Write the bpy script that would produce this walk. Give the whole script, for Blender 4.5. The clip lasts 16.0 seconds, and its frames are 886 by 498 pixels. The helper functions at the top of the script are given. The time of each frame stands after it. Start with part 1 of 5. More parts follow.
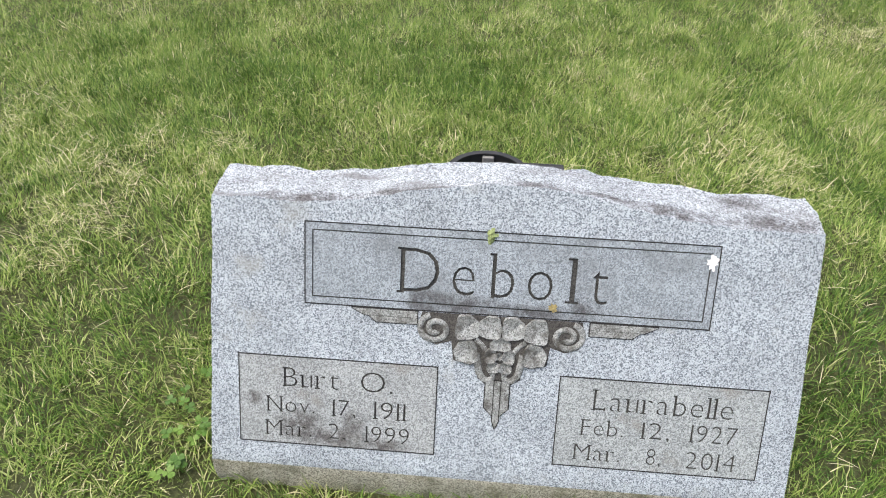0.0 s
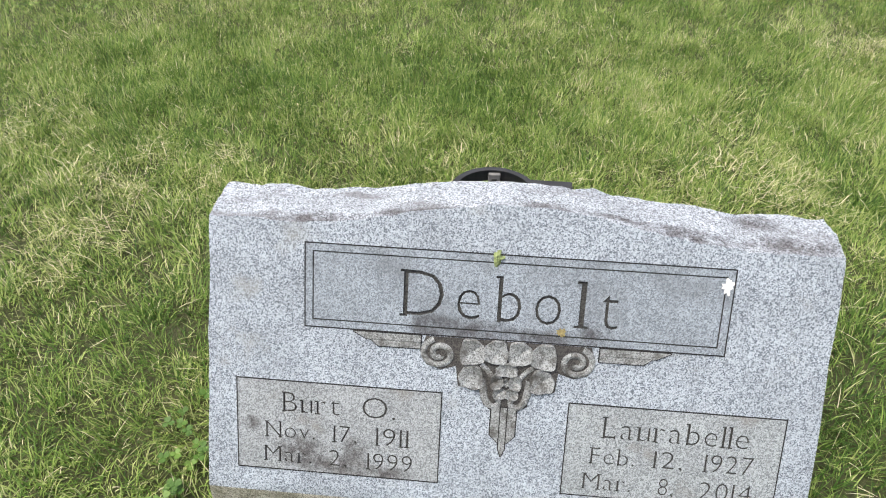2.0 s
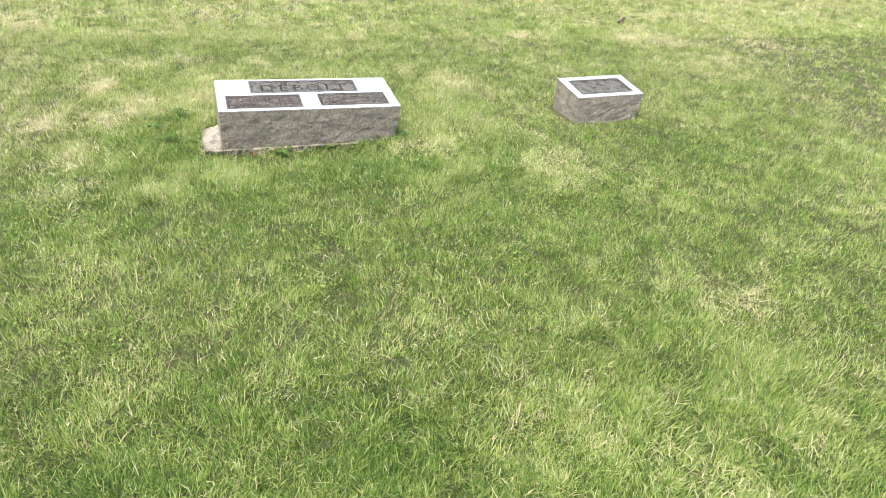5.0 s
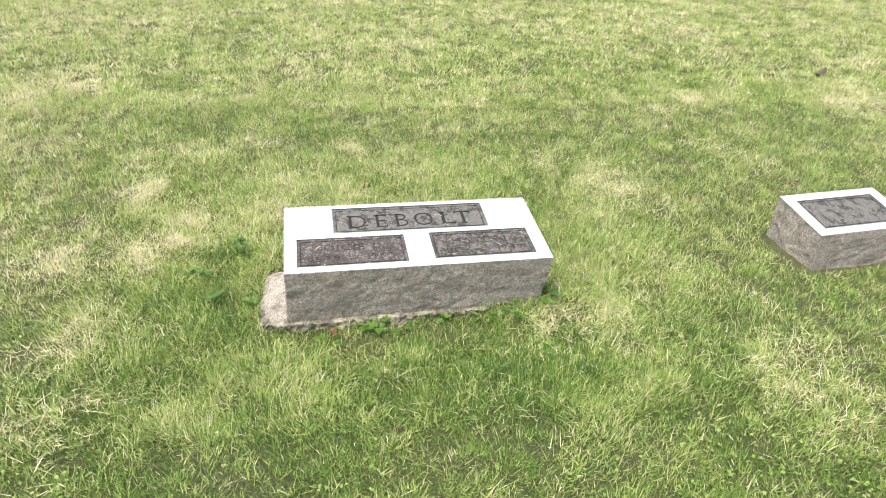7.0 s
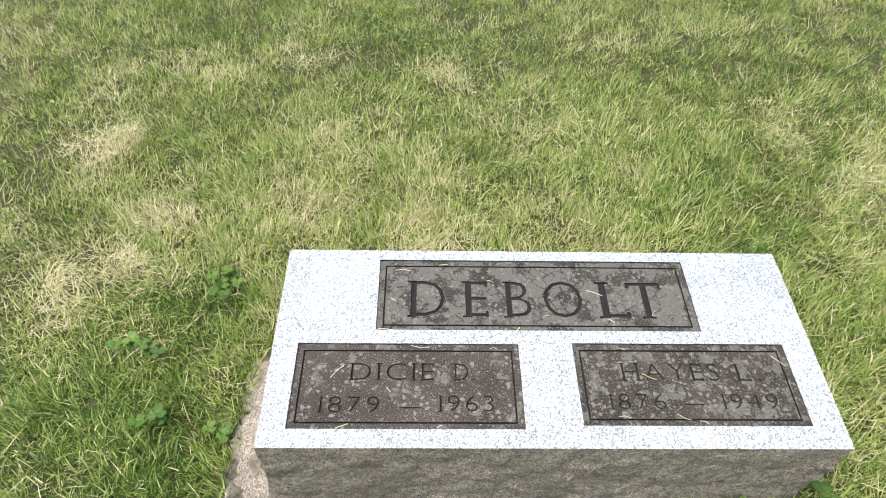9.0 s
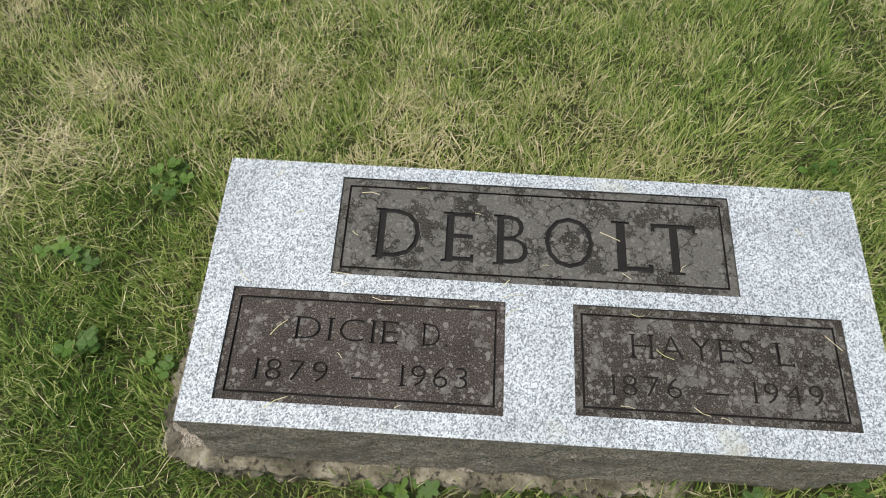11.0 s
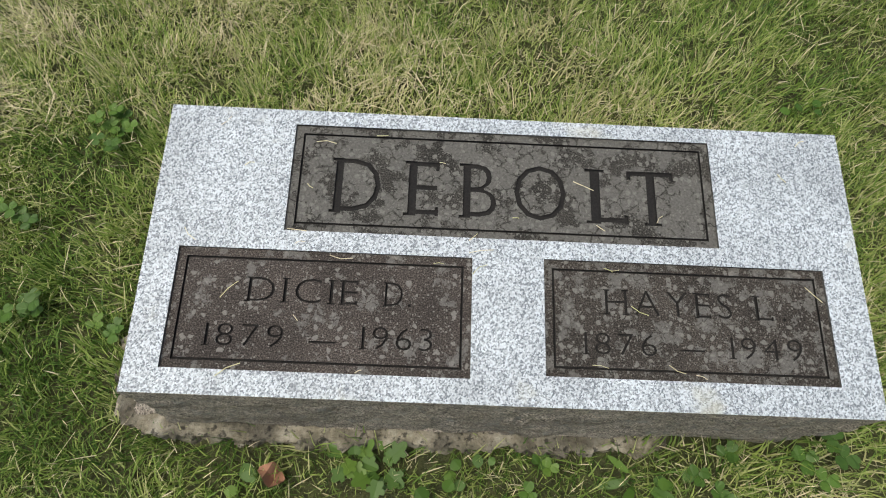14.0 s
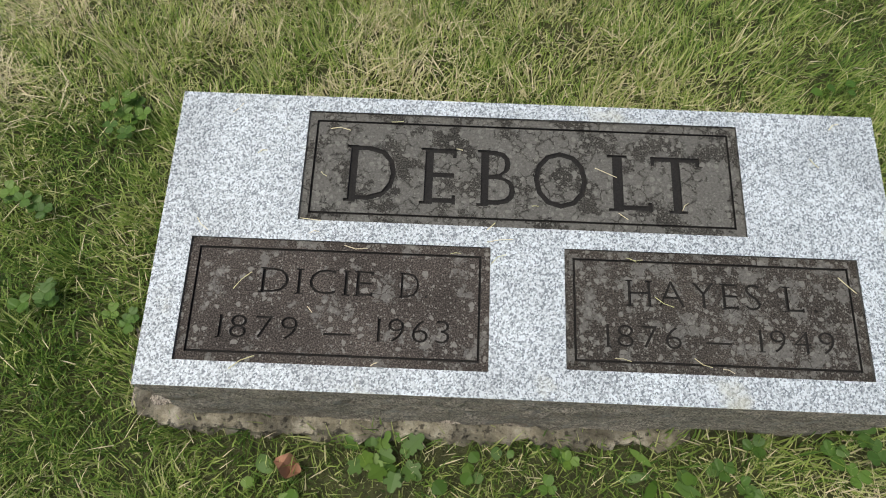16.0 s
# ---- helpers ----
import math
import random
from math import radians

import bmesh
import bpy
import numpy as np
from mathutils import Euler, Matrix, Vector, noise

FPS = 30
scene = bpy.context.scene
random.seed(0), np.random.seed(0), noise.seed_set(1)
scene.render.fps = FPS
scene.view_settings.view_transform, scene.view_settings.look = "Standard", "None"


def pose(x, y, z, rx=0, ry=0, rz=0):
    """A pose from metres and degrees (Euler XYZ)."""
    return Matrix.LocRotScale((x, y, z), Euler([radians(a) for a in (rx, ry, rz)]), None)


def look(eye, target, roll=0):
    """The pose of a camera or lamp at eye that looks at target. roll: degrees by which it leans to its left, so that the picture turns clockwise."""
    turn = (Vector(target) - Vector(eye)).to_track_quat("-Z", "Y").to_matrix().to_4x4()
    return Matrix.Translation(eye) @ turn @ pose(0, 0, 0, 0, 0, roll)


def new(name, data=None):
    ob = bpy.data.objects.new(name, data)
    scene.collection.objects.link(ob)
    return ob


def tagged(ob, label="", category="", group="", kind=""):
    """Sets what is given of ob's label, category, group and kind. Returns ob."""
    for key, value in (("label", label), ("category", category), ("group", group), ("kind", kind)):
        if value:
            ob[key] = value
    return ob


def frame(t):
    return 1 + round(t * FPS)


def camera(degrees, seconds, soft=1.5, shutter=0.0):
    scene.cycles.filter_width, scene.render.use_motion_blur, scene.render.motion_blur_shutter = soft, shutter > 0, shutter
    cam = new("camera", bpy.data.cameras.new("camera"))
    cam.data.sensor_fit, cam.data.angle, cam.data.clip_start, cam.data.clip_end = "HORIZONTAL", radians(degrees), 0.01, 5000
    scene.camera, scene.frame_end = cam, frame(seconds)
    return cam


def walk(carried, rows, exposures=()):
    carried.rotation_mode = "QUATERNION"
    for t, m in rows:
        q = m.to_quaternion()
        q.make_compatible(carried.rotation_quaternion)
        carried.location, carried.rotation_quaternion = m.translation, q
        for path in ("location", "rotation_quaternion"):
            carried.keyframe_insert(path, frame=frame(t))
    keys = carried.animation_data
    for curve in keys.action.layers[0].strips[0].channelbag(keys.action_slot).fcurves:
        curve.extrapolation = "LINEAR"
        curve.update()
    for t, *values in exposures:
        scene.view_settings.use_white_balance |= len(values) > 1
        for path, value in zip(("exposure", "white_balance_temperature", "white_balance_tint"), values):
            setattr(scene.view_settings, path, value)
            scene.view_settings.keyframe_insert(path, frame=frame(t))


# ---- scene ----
cam = camera(68.36, 16.0, 1.05)
PATH = [
    (0, -0.058, -0.730, 1.278, 48.40, -0.67, 4.72),
    (0.5, -0.055, -0.703, 1.268, 47.50, -0.47, 4.16),
    (1, -0.048, -0.692, 1.260, 46.96, -0.30, 3.62),
    (1.5, -0.049, -0.688, 1.254, 46.47, 0.02, 3.99),
    (2, -0.059, -0.678, 1.274, 48.88, -0.40, 5.21),
    (2.3, -0.123, -0.695, 1.357, 56.07, -2.61, 7.75),
    (2.4, -0.172, -0.700, 1.385, 57.03, -2.75, 7.66),
    (2.5, -0.201, -0.680, 1.410, 58.48, -2.86, 6.24),
    (3, -0.373, -0.672, 1.627, 62.12, 2.59, -2.14),
    (3.2, -0.396, -0.670, 1.610, 59.04, -0.28, -3.96),
    (5.3, -0.500, 0.509, 1.674, 59.55, -3.61, -14.87),
    (5.5, -0.536, 0.689, 1.685, 60.25, -4.90, -10.08),
    (6, -0.575, 1.137, 1.772, 60.81, 1.19, -8.12),
    (6.5, -0.504, 1.495, 1.745, 56.03, 1.23, -17.01),
    (7, -0.398, 1.966, 1.752, 59.00, -2.10, -6.36),
    (7.5, -0.437, 2.430, 1.768, 52.30, -0.88, -6.09),
    (8, -0.397, 2.865, 1.677, 48.00, 0.88, -1.41),
    (8.2, -0.386, 3.044, 1.599, 51.27, -1.09, 2.26),
    (10.3, -0.290, 3.897, 1.353, 32.72, 1.91, 6.35),
    (10.5, -0.284, 3.909, 1.339, 32.15, 1.66, 7.30),
    (11, -0.285, 3.927, 1.320, 30.71, -0.14, 8.01),
    (11.5, -0.297, 3.949, 1.315, 29.93, 0.74, 9.38),
    (12, -0.295, 3.970, 1.309, 28.88, 0.87, 8.95),
    (12.5, -0.278, 3.976, 1.292, 27.79, 1.27, 7.45),
    (13, -0.268, 3.981, 1.285, 27.50, 0.34, 6.23),
    (13.5, -0.271, 3.977, 1.277, 26.69, -1.22, 7.17),
    (14, -0.267, 3.980, 1.265, 25.75, -1.41, 6.36),
    (14.5, -0.265, 3.989, 1.261, 25.20, -0.91, 6.95),
    (15, -0.260, 3.993, 1.253, 24.99, -0.49, 6.79),
    (15.5, -0.264, 3.997, 1.250, 24.97, -0.68, 7.05),
    (16, -0.267, 4.001, 1.245, 24.24, 0.12, 6.91),
]
EXPOSURES = [(0.0, 0.9, 6500, 10), (2.0, 0.9, 6500, 10), (3.0, 1.2, 6500, 10), (5.3, 1.36, 6500, 10), (8.2, 1.26, 6500, 10), (10.3, 0.24, 6650, 7), (12.0, 0.12, 6650, 7), (16.0, 0.05, 6650, 7)]
walk(cam, [(t, pose(x, y, z, rx, ry, rz)) for t, x, y, z, rx, ry, rz in PATH], EXPOSURES)

# ---- light: a bright, thinly overcast day ----
SUN_AZIMUTH, SUN_ELEVATION = radians(-122), radians(70)
world = bpy.data.worlds.new("sky")
scene.world = world
world.use_nodes = True
wt = world.node_tree
sky = wt.nodes.new("ShaderNodeTexSky")
sky.sky_type, sky.sun_disc = "NISHITA", False
sky.sun_elevation, sky.sun_rotation = SUN_ELEVATION, SUN_AZIMUTH
sky.air_density, sky.dust_density, sky.ozone_density = 0.8, 6.0, 1.0
wt.links.new(sky.outputs[0], wt.nodes["Background"].inputs[0])
wt.nodes["Background"].inputs[1].default_value = 0.15
sun = new("sun", bpy.data.lights.new("sun", "SUN"))
sun.data.energy, sun.data.angle, sun.data.color = 1.6, radians(34), (1.0, 0.97, 0.91)
toward = Vector((math.sin(SUN_AZIMUTH) * math.cos(SUN_ELEVATION), math.cos(SUN_AZIMUTH) * math.cos(SUN_ELEVATION), math.sin(SUN_ELEVATION)))
sun.matrix_world = look(toward * 30, (0, 0, 0))


# ---- materials ----
def material(name, rough=0.8, metal=0.0, spec=0.5):
    m = bpy.data.materials.new(name)
    m.use_nodes = True
    b = m.node_tree.nodes["Principled BSDF"]
    b.inputs["Roughness"].default_value = rough
    b.inputs["Metallic"].default_value = metal
    b.inputs["Specular IOR Level"].default_value = spec
    return m, m.node_tree, b


def node(nt, kind, **values):
    n = nt.nodes.new(kind)
    for k, v in values.items():
        n.inputs[k.replace("_", " ")].default_value = v
    return n


def coords(nt):
    return nt.nodes.new("ShaderNodeTexCoord").outputs["Object"]


def noise_tex(nt, vec, scale, detail=4.0, rough=0.55):
    n = node(nt, "ShaderNodeTexNoise", Scale=scale, Detail=detail, Roughness=rough)
    nt.links.new(vec, n.inputs["Vector"])
    return n.outputs["Fac"]


def ramp(nt, fac, stops):
    r = nt.nodes.new("ShaderNodeValToRGB")
    els = r.color_ramp.elements
    while len(els) < len(stops):
        els.new(0.5)
    for e, (p, c) in zip(els, stops):
        e.position = p
        e.color = (*c, 1) if len(c) == 3 else c
    nt.links.new(fac, r.inputs["Fac"])
    return r.outputs["Color"]


def grey(v):
    return (v, v, v)


def mix(nt, fac, a, b, mode="MIX"):
    m = nt.nodes.new("ShaderNodeMix")
    m.data_type, m.blend_type = "RGBA", mode
    for socket, v in ((m.inputs[0], fac), (m.inputs[6], a), (m.inputs[7], b)):
        if isinstance(v, (int, float)):
            socket.default_value = v
        elif isinstance(v, tuple):
            socket.default_value = (*v, 1)
        else:
            nt.links.new(v, socket)
    return m.outputs[2]


def bump(nt, b, height, strength, distance):
    n = node(nt, "ShaderNodeBump", Strength=strength, Distance=distance)
    nt.links.new(height, n.inputs["Height"])
    nt.links.new(n.outputs[0], b.inputs["Normal"])


def granite(name, light, dark, stain=None, stain_amount=0.5, stain_scale=5.0, rough=0.7, relief=0.25, relief_scale=220.0, streak=(1, 1, 1), lichen=0.0, spots=(), mottle=0.0):
    """Speckled granite: crystals a few millimetres wide, tonal clouds, and an optional stain."""
    m, nt, b = material(name, rough)
    co = coords(nt)
    grains = noise_tex(nt, co, 330, 3, 0.7)
    vor = node(nt, "ShaderNodeTexVoronoi", Scale=420.0)
    nt.links.new(co, vor.inputs["Vector"])
    cell = ramp(nt, vor.outputs["Color"], [(0.0, grey(0)), (1.0, grey(1))])
    g = ramp(nt, mix(nt, 0.5, grains, cell), [(0.33, dark), (0.44, tuple(0.5 * x + 0.5 * y for x, y in zip(light, dark))), (0.53, light), (0.66, tuple(min(1, 1.3 * x) for x in light))])
    cloud = ramp(nt, noise_tex(nt, co, 9, 4), [(0.3, grey(0.82)), (0.7, grey(1.06))])
    col = mix(nt, 1.0, g, cloud, "MULTIPLY")
    if mottle:
        col = mix(nt, 1.0, col, ramp(nt, noise_tex(nt, co, 75, 6, 0.75), [(0.34, grey(1 - mottle)), (0.66, grey(1 + mottle))]), "MULTIPLY")
    if stain:
        mp = node(nt, "ShaderNodeMapping", Scale=streak)
        nt.links.new(co, mp.inputs["Vector"])
        mask = ramp(nt, noise_tex(nt, mp.outputs[0], stain_scale, 6, 0.65), [(0.62 - 0.25 * stain_amount, grey(0)), (0.80 - 0.22 * stain_amount, grey(1))])
        col = mix(nt, mask, col, mix(nt, 0.35, stain, g, "MULTIPLY"))
    if lichen:
        lv = node(nt, "ShaderNodeTexVoronoi", Scale=52.0)
        warp = mix(nt, 0.02, co, node(nt, "ShaderNodeTexNoise", Scale=60.0).outputs["Color"], "ADD")
        nt.links.new(warp, lv.inputs["Vector"])
        rosettes = ramp(nt, lv.outputs["Distance"], [(0.28, grey(1)), (0.42, grey(0))])
        where = ramp(nt, noise_tex(nt, co, 16, 5, 0.7), [(0.44, grey(0)), (0.56, grey(lichen))])
        col = mix(nt, mix(nt, 1.0, rosettes, where, "MULTIPLY"), col, mix(nt, noise_tex(nt, co, 300, 2), (0.12, 0.125, 0.11), (0.33, 0.34, 0.31)))
        crust = ramp(nt, noise_tex(nt, co, 34, 7, 0.75), [(0.505, grey(0)), (0.53, grey(0.75 * lichen))])
        col = mix(nt, mix(nt, 1.0, crust, where, "MULTIPLY"), col, mix(nt, noise_tex(nt, co, 260, 2), (0.075, 0.077, 0.068), (0.17, 0.175, 0.16)))
    if spots:
        sep = nt.nodes.new("ShaderNodeSeparateXYZ")
        nt.links.new(co, sep.inputs[0])
        total = None
        for x, y, rx, ry in spots:
            sq = []
            for out, c, r in ((0, x, rx), (1, y, ry)):
                a = node(nt, "ShaderNodeMath")
                a.operation = "SUBTRACT"
                nt.links.new(sep.outputs[out], a.inputs[0])
                a.inputs[1].default_value = c
                d = node(nt, "ShaderNodeMath")
                d.operation = "DIVIDE"
                nt.links.new(a.outputs[0], d.inputs[0])
                d.inputs[1].default_value = r
                p = node(nt, "ShaderNodeMath")
                p.operation = "MULTIPLY"
                nt.links.new(d.outputs[0], p.inputs[0])
                nt.links.new(d.outputs[0], p.inputs[1])
                sq.append(p)
            q = node(nt, "ShaderNodeMath")
            q.operation = "ADD"
            nt.links.new(sq[0].outputs[0], q.inputs[0])
            nt.links.new(sq[1].outputs[0], q.inputs[1])
            e = ramp(nt, q.outputs[0], [(0.0, grey(1)), (1.0, grey(0))])
            total = e if total is None else mix(nt, 1.0, total, e, "SCREEN")
        ragged = ramp(nt, noise_tex(nt, co, 38, 6, 0.7), [(0.34, grey(0)), (0.54, grey(1))])
        col = mix(nt, mix(nt, 1.0, total, ragged, "MULTIPLY"), col, mix(nt, 0.88, g, (0.17, 0.135, 0.125), "MULTIPLY"))
    nt.links.new(col, b.inputs["Base Color"])
    bump(nt, b, mix(nt, 0.5, noise_tex(nt, co, relief_scale, 5, 0.7), noise_tex(nt, co, relief_scale / 3, 5)), relief, 0.004 if relief < 0.7 else 0.014)
    return m


M_FACE = granite("grey_granite_face", (0.325, 0.366, 0.398), (0.09, 0.107, 0.126), (0.33, 0.34, 0.32), 0.10, 7, 0.75, 0.15)
M_ROUGH = granite("rock_pitched_granite", (0.40, 0.44, 0.47), (0.11, 0.12, 0.13), (0.19, 0.19, 0.19), 0.35, 7, 0.85, 0.8, 120, (0.6, 2.2, 1.0), 0.0, [(-0.40, 0.105, 0.13, 0.022), (0.32, 0.115, 0.13, 0.03), (0.50, 0.12, 0.10, 0.04), (0.05, 0.13, 0.06, 0.02), (-0.2, 0.115, 0.12, 0.012), (0.2, 0.13, 0.10, 0.012), (0.45, 0.19, 0.06, 0.03)], 0.22)
M_NOSE = granite("mossy_granite", (0.38, 0.37, 0.30), (0.12, 0.115, 0.08), (0.12, 0.12, 0.07), 0.6, 9, 0.9, 0.8, 120)
M_PANEL = granite("smoothed_panel_granite", (0.288, 0.315, 0.32), (0.126, 0.14, 0.144), (0.22, 0.20, 0.17), 0.30, 7, 0.7, 0.15)
M_NAME = granite("smoothed_panel_granite_with_run_stain", (0.248, 0.284, 0.31), (0.117, 0.135, 0.153), (0.17, 0.185, 0.195), 0.55, 6, 0.7, 0.15, spots=[(0.32, 0.015, 0.13, 0.028), (0.24, 0.02, 0.05, 0.03), (0.55, 0.02, 0.04, 0.035), (0.45, 0.01, 0.10, 0.02)])
M_BROWN = granite("smoothed_panel_granite_with_brown_stain", (0.279, 0.302, 0.306), (0.126, 0.135, 0.14), (0.22, 0.20, 0.17), 0.30, 7, 0.7, 0.15, spots=[(0.13, 0.045, 0.06, 0.045), (0.20, 0.02, 0.09, 0.03), (0.30, 0.01, 0.07, 0.02), (0.24, 0.06, 0.03, 0.03), (0.03, 0.10, 0.02, 0.02)])
M_CARVED = granite("weathered_carving_granite", (0.26, 0.275, 0.27), (0.11, 0.115, 0.11), (0.075, 0.07, 0.06), 0.62, 30, 0.9, 0.6)
M_RECESS = granite("dark_recess", (0.055, 0.052, 0.047), (0.02, 0.019, 0.017), None, 0, 1, 0.9, 0.4)
M_TOP = granite("pale_granite_top", (0.435, 0.49, 0.525), (0.13, 0.155, 0.18), (0.50, 0.50, 0.40), 0.12, 6, 0.55, 0.12)
M_SIDE = granite("weathered_granite_side", (0.335, 0.30, 0.245), (0.105, 0.094, 0.075), (0.135, 0.115, 0.085), 0.40, 14, 0.9, 1.0, 70, (0.5, 1.0, 2.0), 0.6, (), 0.4)


def lichen_panel(name, base, crust, cover, dots, size=1.0):
    """Dark weathered granite under grey crusts, cracked at their rims, and small pale rosettes."""
    m, nt, b = material(name, 0.85, 0.0, 0.2)
    co = coords(nt)
    warp = node(nt, "ShaderNodeTexNoise", Scale=90.0, Detail=3.0)
    nt.links.new(co, warp.inputs["Vector"])
    bent = mix(nt, 0.012, co, warp.outputs["Color"], "ADD")
    grain = noise_tex(nt, co, 420, 3, 0.7)
    under = ramp(nt, grain, [(0.36, tuple(0.35 * c for c in base)), (0.5, base), (0.64, tuple(2.6 * c for c in base))])
    under = mix(nt, 1.0, under, ramp(nt, noise_tex(nt, co, 6, 5, 0.6), [(0.35, grey(0.65)), (0.65, grey(1.35))]), "MULTIPLY")
    skin = ramp(nt, noise_tex(nt, co, 260, 4, 0.7), [(0.3, tuple(0.62 * c for c in crust)), (0.7, tuple(1.3 * c for c in crust))])
    mask = ramp(nt, noise_tex(nt, bent, 17 / size, 7, 0.68), [(0.60 - 0.22 * cover, grey(0)), (0.625 - 0.22 * cover, grey(0.92))])
    edge = node(nt, "ShaderNodeTexVoronoi", Scale=48.0 / size)
    edge.feature = "DISTANCE_TO_EDGE"
    nt.links.new(bent, edge.inputs["Vector"])
    rim = ramp(nt, edge.outputs["Distance"], [(0.02, grey(0.0)), (0.07, grey(1))])
    gaps = ramp(nt, noise_tex(nt, co, 24, 3, 0.6), [(0.46, grey(1)), (0.54, grey(0))])
    full = mix(nt, 1.0, mask, mix(nt, 1.0, rim, gaps, "LIGHTEN"), "MULTIPLY")
    col = mix(nt, full, under, skin)
    for scale, part_of in ((88.0, dots), (240.0, 0.8 * dots)):
        v = node(nt, "ShaderNodeTexVoronoi", Scale=scale)
        nt.links.new(bent, v.inputs["Vector"])
        sep = nt.nodes.new("ShaderNodeSeparateColor")
        nt.links.new(v.outputs["Color"], sep.inputs[0])
        chosen = ramp(nt, sep.outputs[0], [(1 - part_of - 0.01, grey(0)), (1 - part_of, grey(0.85))])
        disc = ramp(nt, v.outputs["Distance"], [(0.30, grey(1)), (0.40, grey(0))])
        col = mix(nt, mix(nt, 1.0, chosen, disc, "MULTIPLY"), col, mix(nt, noise_tex(nt, co, 300, 2), tuple(0.85 * c for c in crust), tuple(min(1.0, 1.9 * c) for c in crust)))
    nt.links.new(col, b.inputs["Base Color"])
    bump(nt, b, mix(nt, 0.5, full, noise_tex(nt, co, 240, 5, 0.7)), 0.5, 0.003)
    return m


M_DARK = lichen_panel("dark_panel_under_grey_crusts", (0.034, 0.033, 0.029), (0.112, 0.112, 0.102), 0.72, 0.42)
M_DARK_LEFT = lichen_panel("brown_black_panel_with_pale_dots", (0.048, 0.042, 0.037), (0.13, 0.128, 0.118), 0.18, 0.26, 0.6)
M_DARK_RIGHT = lichen_panel("brown_black_panel_with_grey_blotches", (0.039, 0.035, 0.030), (0.115, 0.114, 0.104), 0.36, 0.45, 0.5)
# far darker than the panels: the V-cut letters' shade is in this colour
M_CUT = granite("shaded_cut_granite", (0.05, 0.05, 0.046), (0.022, 0.022, 0.02), None, 0, 1, 0.9, 0.4)
# near-black holds both the dirt in the cuts and the shade inside them
M_GROOVE = granite("dirty_shaded_groove", (0.009, 0.0085, 0.008), (0.004, 0.004, 0.004), None, 0, 1, 0.9, 0.3)


def concrete():
    m, nt, b = material("old_concrete", 0.95)
    co = coords(nt)
    col = ramp(nt, noise_tex(nt, co, 22, 8, 0.7), [(0.3, (0.10, 0.09, 0.055)), (0.5, (0.30, 0.275, 0.20)), (0.7, (0.56, 0.53, 0.43))])
    pits = ramp(nt, noise_tex(nt, co, 75, 3, 0.6), [(0.36, grey(0.25)), (0.46, grey(1))])
    stained = ramp(nt, noise_tex(nt, co, 8, 5, 0.6), [(0.42, grey(0.38)), (0.58, grey(1.0))])
    nt.links.new(mix(nt, 1.0, mix(nt, 1.0, col, pits, "MULTIPLY"), stained, "MULTIPLY"), b.inputs["Base Color"])
    bump(nt, b, noise_tex(nt, co, 60, 6, 0.7), 0.9, 0.012)
    return m


def plain(name, col, rough=0.5, metal=0.0, scale=40.0, vary=0.25, relief=0.1):
    m, nt, b = material(name, rough, metal)
    co = coords(nt)
    c = ramp(nt, noise_tex(nt, co, scale, 5), [(0.3, tuple(x * (1 - vary) for x in col)), (0.7, tuple(min(1, x * (1 + vary)) for x in col))])
    nt.links.new(c, b.inputs["Base Color"])
    bump(nt, b, noise_tex(nt, co, scale * 6, 3), relief, 0.002)
    return m


def soil():
    """Thatch and soil under the blades; far off it carries the colour of the lawn."""
    m, nt, b = material("lawn_thatch", 0.95)
    co = coords(nt)
    big = noise_tex(nt, co, 1.3, 5, 0.6)
    fine = noise_tex(nt, co, 60, 6, 0.75)
    col = mix(nt, big, (0.072, 0.095, 0.026), (0.12, 0.12, 0.044))
    col = mix(nt, 1.0, col, ramp(nt, fine, [(0.3, grey(0.4)), (0.7, grey(1.3))]), "MULTIPLY")
    nt.links.new(col, b.inputs["Base Color"])
    bump(nt, b, fine, 1.0, 0.03)
    return m


def blades(name, stops, rough=0.55, glow=0.35):
    """Leaf blades: hue by the blade's own dryness, with some light let through."""
    m, nt, b = material(name, rough, 0.0, 0.35)
    at = nt.nodes.new("ShaderNodeAttribute")
    at.attribute_name = "dryness"
    col = ramp(nt, at.outputs["Fac"], stops)
    nt.links.new(col, b.inputs["Base Color"])
    tr = nt.nodes.new("ShaderNodeBsdfTranslucent")
    nt.links.new(col, tr.inputs["Color"])
    ms = nt.nodes.new("ShaderNodeMixShader")
    ms.inputs[0].default_value = glow
    nt.links.new(b.outputs[0], ms.inputs[1])
    nt.links.new(tr.outputs[0], ms.inputs[2])
    nt.links.new(ms.outputs[0], nt.nodes["Material Output"].inputs["Surface"])
    return m


def gravel():
    m, nt, b = material("gravel_lane", 0.95)
    co = coords(nt)
    v = node(nt, "ShaderNodeTexVoronoi", Scale=45.0)
    nt.links.new(co, v.inputs["Vector"])
    col = mix(nt, noise_tex(nt, co, 3, 5), (0.16, 0.152, 0.128), (0.30, 0.285, 0.24))
    col = mix(nt, 0.5, col, v.outputs["Color"], "MULTIPLY")
    nt.links.new(col, b.inputs["Base Color"])
    bump(nt, b, v.outputs["Distance"], 1.0, 0.02)
    return m


